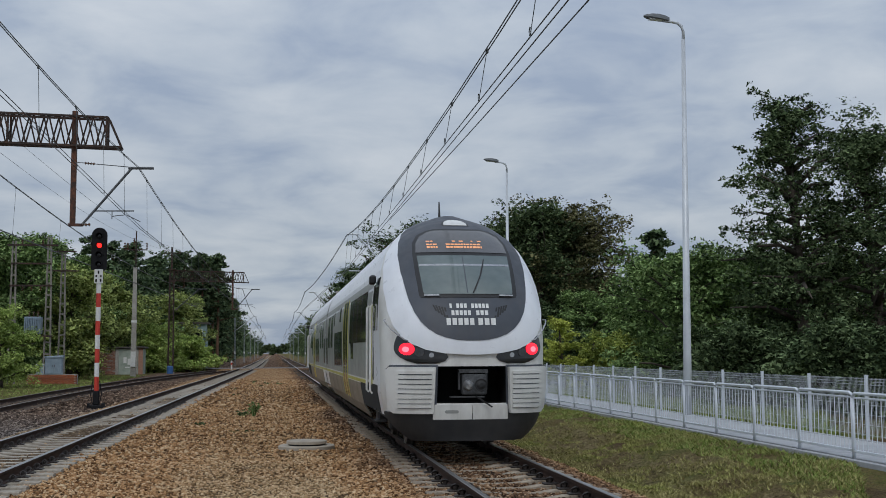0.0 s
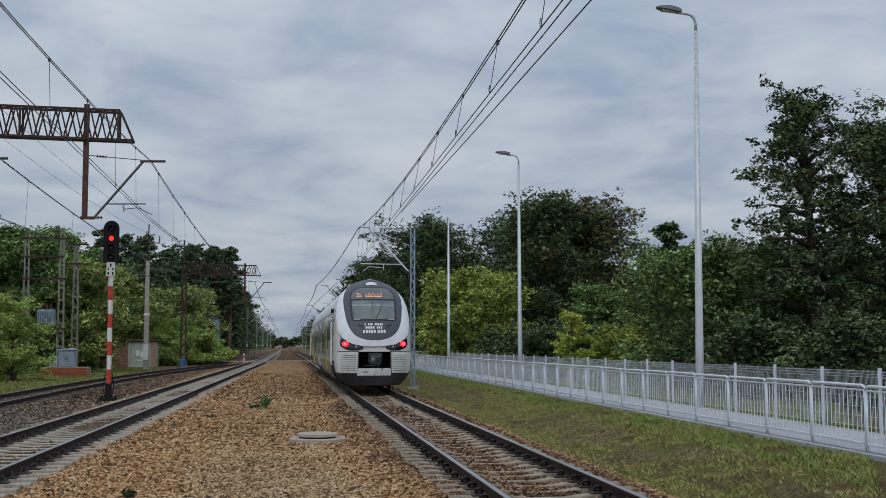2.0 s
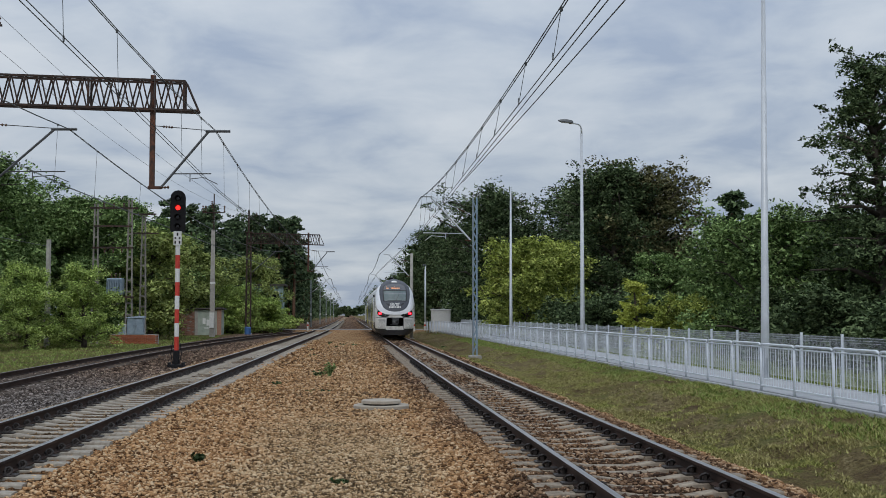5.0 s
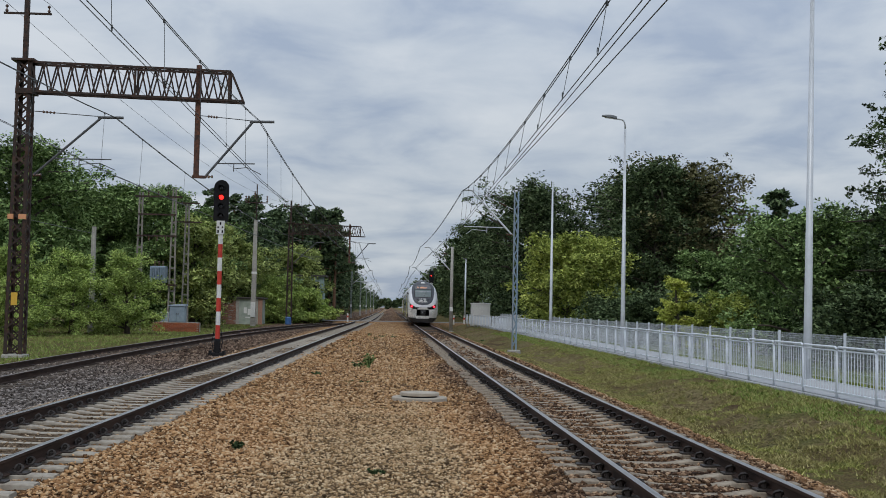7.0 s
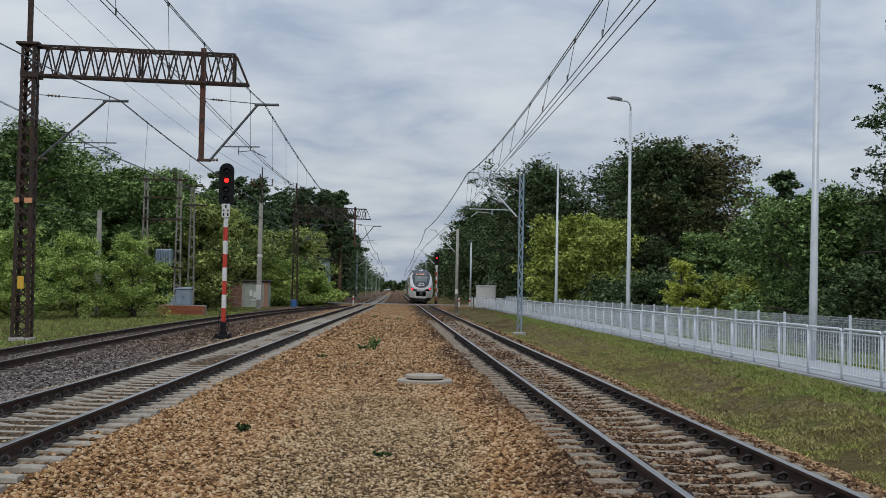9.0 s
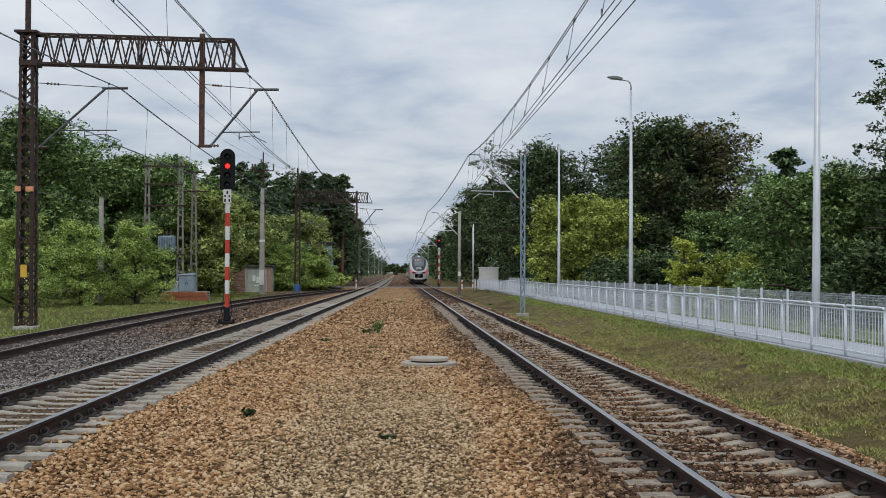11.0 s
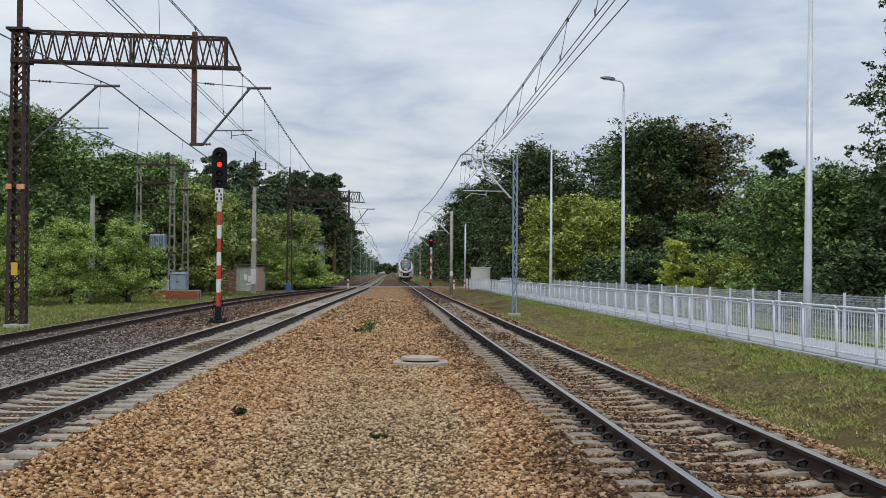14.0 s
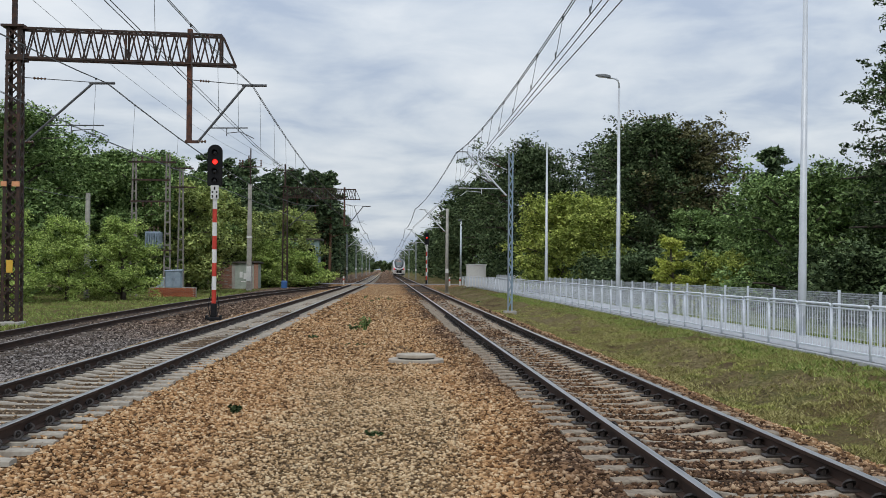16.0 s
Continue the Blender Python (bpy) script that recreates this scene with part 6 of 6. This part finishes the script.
        cl = part("lamp_unit", patch([(z, min(s * a, s * b), max(s * a, s * b)) for z, a, b in rows], 0.02, 0.03, 12, False), T_CLUSTER.mat, top, "glossy black lamp unit", smooth=True)
        for cx, cz, rx, rz, mat, nm, lab, o in ((1.05, 1.755, 0.115, 0.10, T_TAIL, "tail_lamp", "lit red tail lamp", 0.035), (1.065, 1.75, 0.05, 0.045, T_CORE, "lamp_core", "", 0.042), (0.86, 1.70, 0.075, 0.07, T_REFL, "headlamp", "dark unlit headlamp", 0.03),
                                                (0.67, 1.655, 0.04, 0.04, T_LENS, "headlamp", "small clear headlamp", 0.034)):
            rr = [(cz + rz * math.sin(a), s * cx - rx * math.cos(a), s * cx + rx * math.cos(a)) for a in [math.radians(q) for q in range(-88, 89, 16)]]
            part(nm, patch(rr, o, 0.02, 10, False, 1), mat, cl, lab, smooth=True)
        # louvred corner panel with a dark seam round it
        seam = [(0.675, 0.60, 1.235), (0.74, 0.59, 1.315), (1.43, 0.57, 1.365), (1.49, 0.57, 1.31)]
        part("seam", patch([(z, min(s * a, s * b), max(s * a, s * b)) for z, a, b in seam], 0.012, 0.02, 12, False), T_MASK, top)
        pn = part("corner_panel", patch([(0.70, min(s * 0.63, s * 1.20), max(s * 0.63, s * 1.20)), (0.76, min(s * 0.62, s * 1.28), max(s * 0.62, s * 1.28)), (1.40, min(s * 0.60, s * 1.33), max(s * 0.60, s * 1.33)), (1.46, min(s * 0.60, s * 1.28), max(s * 0.60, s * 1.28))], 0.085, 0.1, 12, False), T_CREAM, top, "dusty white corner panel with louvres", smooth=False)
        for k in range(8):
            z = 0.775 + 0.079 * k
            # dark strip laid on as the shadow between two louvres
            part("louvre_gap", patch([(z + 0.006, min(s * 0.66, s * 1.14), max(s * 0.66, s * 1.14)), (z + 0.018, min(s * 0.66, s * 1.14), max(s * 0.66, s * 1.14))], 0.0885, 0.006, 8, False, 1), T_MASK, pn)
            part("louvre", patch([(z + 0.020, min(s * 0.65, s * 1.15), max(s * 0.65, s * 1.15)), (z + 0.072, min(s * 0.65, s * 1.15), max(s * 0.65, s * 1.15))], 0.112, 0.03, 8, False, 1), T_CREAM, pn)
        part("handrail", Geo().sweep([Vector((s * a, front(s * a, z), z)) + outward(s * a, z) * (0.10 if 0 < i < 6 else 0.03) for i, (a, z) in enumerate(((0.98, 1.88), (1.05, 1.90), (1.14, 1.98), (1.22, 2.06), (1.29, 2.16), (1.33, 2.24), (1.35, 2.26)))], 0.011, 6), T_LENS, top, "thin curved handrail")
    # opening with the coupler
    part("recess", Geo().box((-0.66, 0.3, 0.8), (0.66, 0.36, 1.52)).box((-0.66, -0.46, 0.8), (-0.612, 0.3, 1.52)).box((0.612, -0.46, 0.8), (0.66, 0.3, 1.52)).box((-0.612, -0.5, 1.472), (0.612, 0.3, 1.52)).box((-0.612, -0.46, 0.8), (0.612, 0.3, 0.85)), T_PIT, top, "black coupler recess")
    part("bumper_panel", patch([(0.60, -0.64, 0.0 - 0.006), (0.64, -0.64, -0.006), (0.84, -0.63, -0.006)], 0.035, 0.08, 8, False), T_CREAM, top, "white lower flap")
    flap = part("bumper_panel", patch([(0.60, 0.006, 0.60), (0.64, 0.006, 0.60), (0.84, 0.006, 0.59)], 0.035, 0.08, 8, False), T_CREAM, top, "white lower flap")
    part("badge", patch([(0.70, -0.43, -0.25), (0.715, -0.45, -0.23), (0.735, -0.45, -0.23), (0.75, -0.43, -0.25)], 0.038, 0.005, 4, False, 1), T_GREY, top, "plain maker's badge")
    cp = part("coupler", Geo().box((-0.17, -0.62, 1.0), (0.24, -0.40, 1.34), c=0.02), T_STEEL, top, "grimy automatic coupler")
    part("coupler_frame", Geo().box((-0.22, -0.56, 1.36), (0.27, -0.40, 1.42)).box((-0.22, -0.5, 1.08), (-0.19, -0.42, 1.4)).box((0.24, -0.5, 1.08), (0.27, -0.42, 1.4)), T_STEEL, cp)
    for x, r, b, mt in ((-0.075, 0.095, 0.20, T_LENS), (0.14, 0.105, 0.03, T_BLACK)):
        ring = [[(x + q * math.cos(2 * math.pi * j / 16), -0.62 - yy, 1.16 + q * math.sin(2 * math.pi * j / 16)) for j in range(16)] for q, yy in ((r, 0), (r, 0.02), (r * 0.75, b * 0.6), (r * 0.3, b), (0.01, b))]
        part("coupler_cone", Geo().loft([list(reversed(q)) for q in ring]), mt, cp)
    part("shelf", Geo().box((-0.36, -0.6, 0.955), (0.2, -0.4, 0.975)), T_STEEL, cp)
    part("lever", Geo().bar((0.05, -0.62, 0.98), (0.31, -0.72, 0.80), 0.025), T_BLACK, cp)
    # dark apron
    part("apron", patch([(0.24, -0.92, 0.92), (0.30, -1.02, 1.02), (0.45, -1.2, 1.2), (0.62, -1.335, 1.335), (0.70, -1.36, 1.36)], 0.03, 0.06, 30, False, 3), T_APRON, top, "dark grey snow apron", smooth=True)
    half_moon = [(3.985, -0.21, 0.21), (4.02, -0.215, 0.215), (4.07, -0.18, 0.18), (4.105, -0.12, 0.12), (4.12, -0.05, 0.05)]
    part("top_lamp_seal", patch([(3.975, -0.24, 0.24), (4.03, -0.245, 0.245), (4.09, -0.20, 0.20), (4.13, -0.12, 0.12), (4.145, -0.05, 0.05)], 0.016, 0.012, 8), T_BLACK, mask)
    part("top_lamp", patch(half_moon, 0.022, 0.015, 8), T_CREAM, top, "half-round clear top lamp")
    return shell


T_DISPLAY = plain("dim_display_glass", (0.10, 0.10, 0.105), (0.14, 0.14, 0.145), 3, 0.12)
T_REFL = plain("dark_reflector", (0.05, 0.052, 0.055), (0.12, 0.12, 0.125), 12, 0.2, 0.5)


def wheelset_geo():
    g = Geo()
    n = 20
    for s in (-1, 1):
        prof = [(0.06, s * 0.66), (0.14, s * 0.66), (0.40, s * 0.69), (0.49, s * 0.688), (0.49, s * 0.72), (0.46, s * 0.735), (0.455, s * 0.82), (0.40, s * 0.815), (0.15, s * 0.80), (0.06, s * 0.82)]
        rings = [[(x, r * math.cos(2 * math.pi * j / n), r * math.sin(2 * math.pi * j / n)) for j in range(n)] for r, x in prof]
        g.loft(rings if s < 0 else [list(reversed(q)) for q in rings])
        for k in range(4):
            a = math.pi / 2 * k
            g.box((s * 0.80 - 0.02, 0.26 * math.cos(a) - 0.03, 0.26 * math.sin(a) - 0.03), (s * 0.80 + 0.035, 0.26 * math.cos(a) + 0.03, 0.26 * math.sin(a) + 0.03))
    g.sweep([(-0.8, 0, 0), (0.8, 0, 0)], 0.09, 10)
    return g


WHEEL_R = 0.46
wheelsets = []
train = thing("railcar", "white two-car diesel railcar with a dark nose and lit tail lamps", "train", pose(RIGHT, 19.5, 0))


def bogie(y):
    g = Geo()
    for s in (-1, 1):
        g.box((s * 1.0 - 0.08, y - 1.75, 0.42), (s * 1.0 + 0.08, y + 1.75, 0.66), c=0.02)
        for o in (-1.25, 1.25):
            g.box((s * 1.0 - 0.13, y + o - 0.22, 0.28), (s * 1.0 + 0.13, y + o + 0.22, 0.62), c=0.04)
        g.sweep([(s * 1.05, y - 0.35, 0.66), (s * 1.05, y - 0.35, 0.95)], 0.12, 10)
        g.sweep([(s * 1.05, y + 0.35, 0.66), (s * 1.05, y + 0.35, 0.95)], 0.12, 10)
    g.box((-1.0, y - 0.2, 0.45), (1.0, y + 0.2, 0.65), c=0.02)
    bg = part("bogie", g, T_APRON, train, "dark dusty bogie")
    for o in (-1.25, 1.25):
        ws = part("wheelset", wheel_me, None, bg, m=pose(0, y + o, WHEEL_R))
        wheelsets.append((ws, y + o))


wheel_me = wheelset_geo().mesh("wheelset", plain("worn_wheel_steel", (0.05, 0.045, 0.04), (0.12, 0.11, 0.10), 6, 0.5, 0.6))


def car_sides(flip):
    """Walls, windows, doors and stripes of one car; flip mirrors the plan for the second car."""
    at = (lambda a, b: (a, b)) if not flip else (lambda a, b: (2 * CAR + 0.5 - b, 2 * CAR + 0.5 - a))
    y0, y1 = at(0.55, CAR)
    yy = spread([(y0, y1, 3.0)])
    # the near end follows the rake of the nose
    rings = [wall_ring(y) for y in yy if at(4.0, CAR)[0] <= y <= at(4.0, CAR)[1]]
    raked = [(x, front(0.9999 * half(z), z) if not flip else 2 * CAR + 0.5 - front(0.9999 * half(z), z), z) for x, _, z in wall_ring(0)]
    rings = [raked] + rings if not flip else rings + [raked]
    part("car_body", Geo().loft(rings, cap=False), T_WHITE, train, "white car body with a rounded roof", smooth=False)
    y0, y1 = at(1.6, CAR)
    part("underframe", Geo().box((-1.15, y0 if not flip else y0, 0.5), (1.15, y1, 0.72)), T_APRON, train)
    for s in (-1, 1):
        a, b = at(2.4, CAR - 0.1)
        part("side_panel", side_patch(s, a, b, 1.18, 3.08, 0.006), T_GREY, train, "light grey side panel")
        # no hole here: a black plate stands for the shade over the bogie
        part("bogie_opening", side_patch(s, *at(1.15, 5.15), 0.625, 1.12, 0.007), T_PIT, train, "black plate drawing the shade of the opening over the bogie")
        part("skirt", side_patch(s, *at(5.2, 19.6), 0.36, 1.06, 0.008), T_OLIVE, train, "dusty grey-brown skirt")
        part("stripe", side_patch(s, *at(3.2, CAR - 0.1), 1.08, 1.15, 0.009), T_YELLOW, train, "yellow-green stripe")
        part("stripe", side_patch(s, *at(2.2, 2.42), 1.1, 2.6, 0.009), T_YELLOW, train, "yellow-green stripe beside the cab door")
        part("cab_window", side_patch(s, *at(1.05, 1.75), 2.1, 3.05, 0.010), T_WIN.mat, train, "dark cab side window")
        part("cab_door_glass", side_patch(s, *at(1.85, 2.12), 1.2, 2.95, 0.010), T_WIN.mat, train, "dark cab door glass")
        wins = [(3.5, 8.6, 1.92, 2.92), (11.9, 15.7, 1.32, 2.28), (16.9, 18.0, 1.86, 2.86), (18.7, 19.8, 1.86, 2.86), (20.3, 21.1, 1.32, 2.2)]
        for a, b, z0, z1 in wins:
            w = part("window", side_patch(s, *at(a, b), z0, z1, 0.012), T_WIN.mat, train, "dark tinted side window")
            for k in range(1, int((b - a) / 1.7) + 1):
                m = a + (b - a) * k / (int((b - a) / 1.7) + 1)
                part("bar", side_patch(s, *at(m - 0.03, m + 0.03), z0, z1, 0.014), T_BLACK, w)
        for a, b, z0, z1 in ((7.4, 8.2, 1.55, 1.92), (12.6, 13.2, 2.55, 2.95), (15.9, 16.3, 2.5, 2.9)):
            part("window", side_patch(s, *at(a, b), z0, z1, 0.012), T_WIN.mat, train)
        dr = part("door", side_patch(s, *at(9.4, 11.2), 0.62, 2.98, 0.012), T_WIN.mat, train, "dark glazed double door")
        for a, b in ((9.34, 9.41), (10.28, 10.32), (11.19, 11.26)):
            part("door_edge", side_patch(s, *at(a, b), 0.6, 3.0, 0.016), T_YELLOW, dr, "yellow door edge")
        part("grab_rail", Geo().sweep([(s * 1.46, at(1.8, 1.8)[0], 0.95), (s * 1.50, at(1.8, 1.8)[0], 1.0), (s * 1.50, at(1.8, 1.8)[0], 2.55), (s * 1.46, at(1.8, 1.8)[0], 2.6)], 0.02, 6), WHITE, train)
        part("grab_rail", Geo().sweep([(s * 1.46, at(2.6, 2.6)[0], 0.95), (s * 1.50, at(2.6, 2.6)[0], 1.0), (s * 1.50, at(2.6, 2.6)[0], 2.55), (s * 1.46, at(2.6, 2.6)[0], 2.6)], 0.02, 6), WHITE, train)
        part("mirror_housing", Geo().box((s * 1.47 - 0.06, at(1.7, 1.7)[0] - 0.12, 2.95), (s * 1.47 + 0.06, at(1.7, 1.7)[0] + 0.12, 3.12), c=0.03), T_BLACK, train)
        for k in range(4):
            part("step", Geo().box((s * 1.28 - 0.1, at(2.2, 2.2)[0] - 0.25, 0.42 + 0.22 * k), (s * 1.28 + 0.1, at(2.2, 2.2)[0] + 0.25, 0.45 + 0.22 * k)), T_APRON, train)


car_sides(False)
car_sides(True)
part("bellows", Geo().loft([[(x * 0.93, y, 0.75 + (z - 0.62) * 0.94) for x, _, z in wall_ring(y)] for y in (CAR, CAR + 0.5)]), T_BLACK, train, "black concertina gangway")
front_parts(train)
part("nose", nose_shell(), T_CREAM, train, "dusty white far nose", smooth=True, m=pose(0, 2 * CAR + 0.5, 0, 0, 0, 180))
part("far_recess", Geo().box((-0.62, 42.9, 0.84), (0.62, 43.5, 1.48)), T_PIT, train)
part("aerial", Geo().sweep([(0, 3.2, 4.28), (0, 3.25, 4.72)], [0.03, 0.012], 6), T_BLACK, train)
for yb in (3.3, CAR + 0.25, 2 * CAR + 0.5 - 3.3):
    bogie(yb)


def train_y(t):
    return 19.5 + 11.3 * t + 0.265 * t * t


def motions():
    """The railcar pulls away, gaining speed; its wheels roll."""
    walk(train, [(k * 0.5, pose(RIGHT, train_y(k * 0.5), 0)) for k in range(33)])
    for ws, y in wheelsets:
        walk(ws, [(k / 30, pose(0, y, WHEEL_R, -math.degrees((train_y(k / 30) - 19.5) / WHEEL_R))) for k in range(481)])


motions()
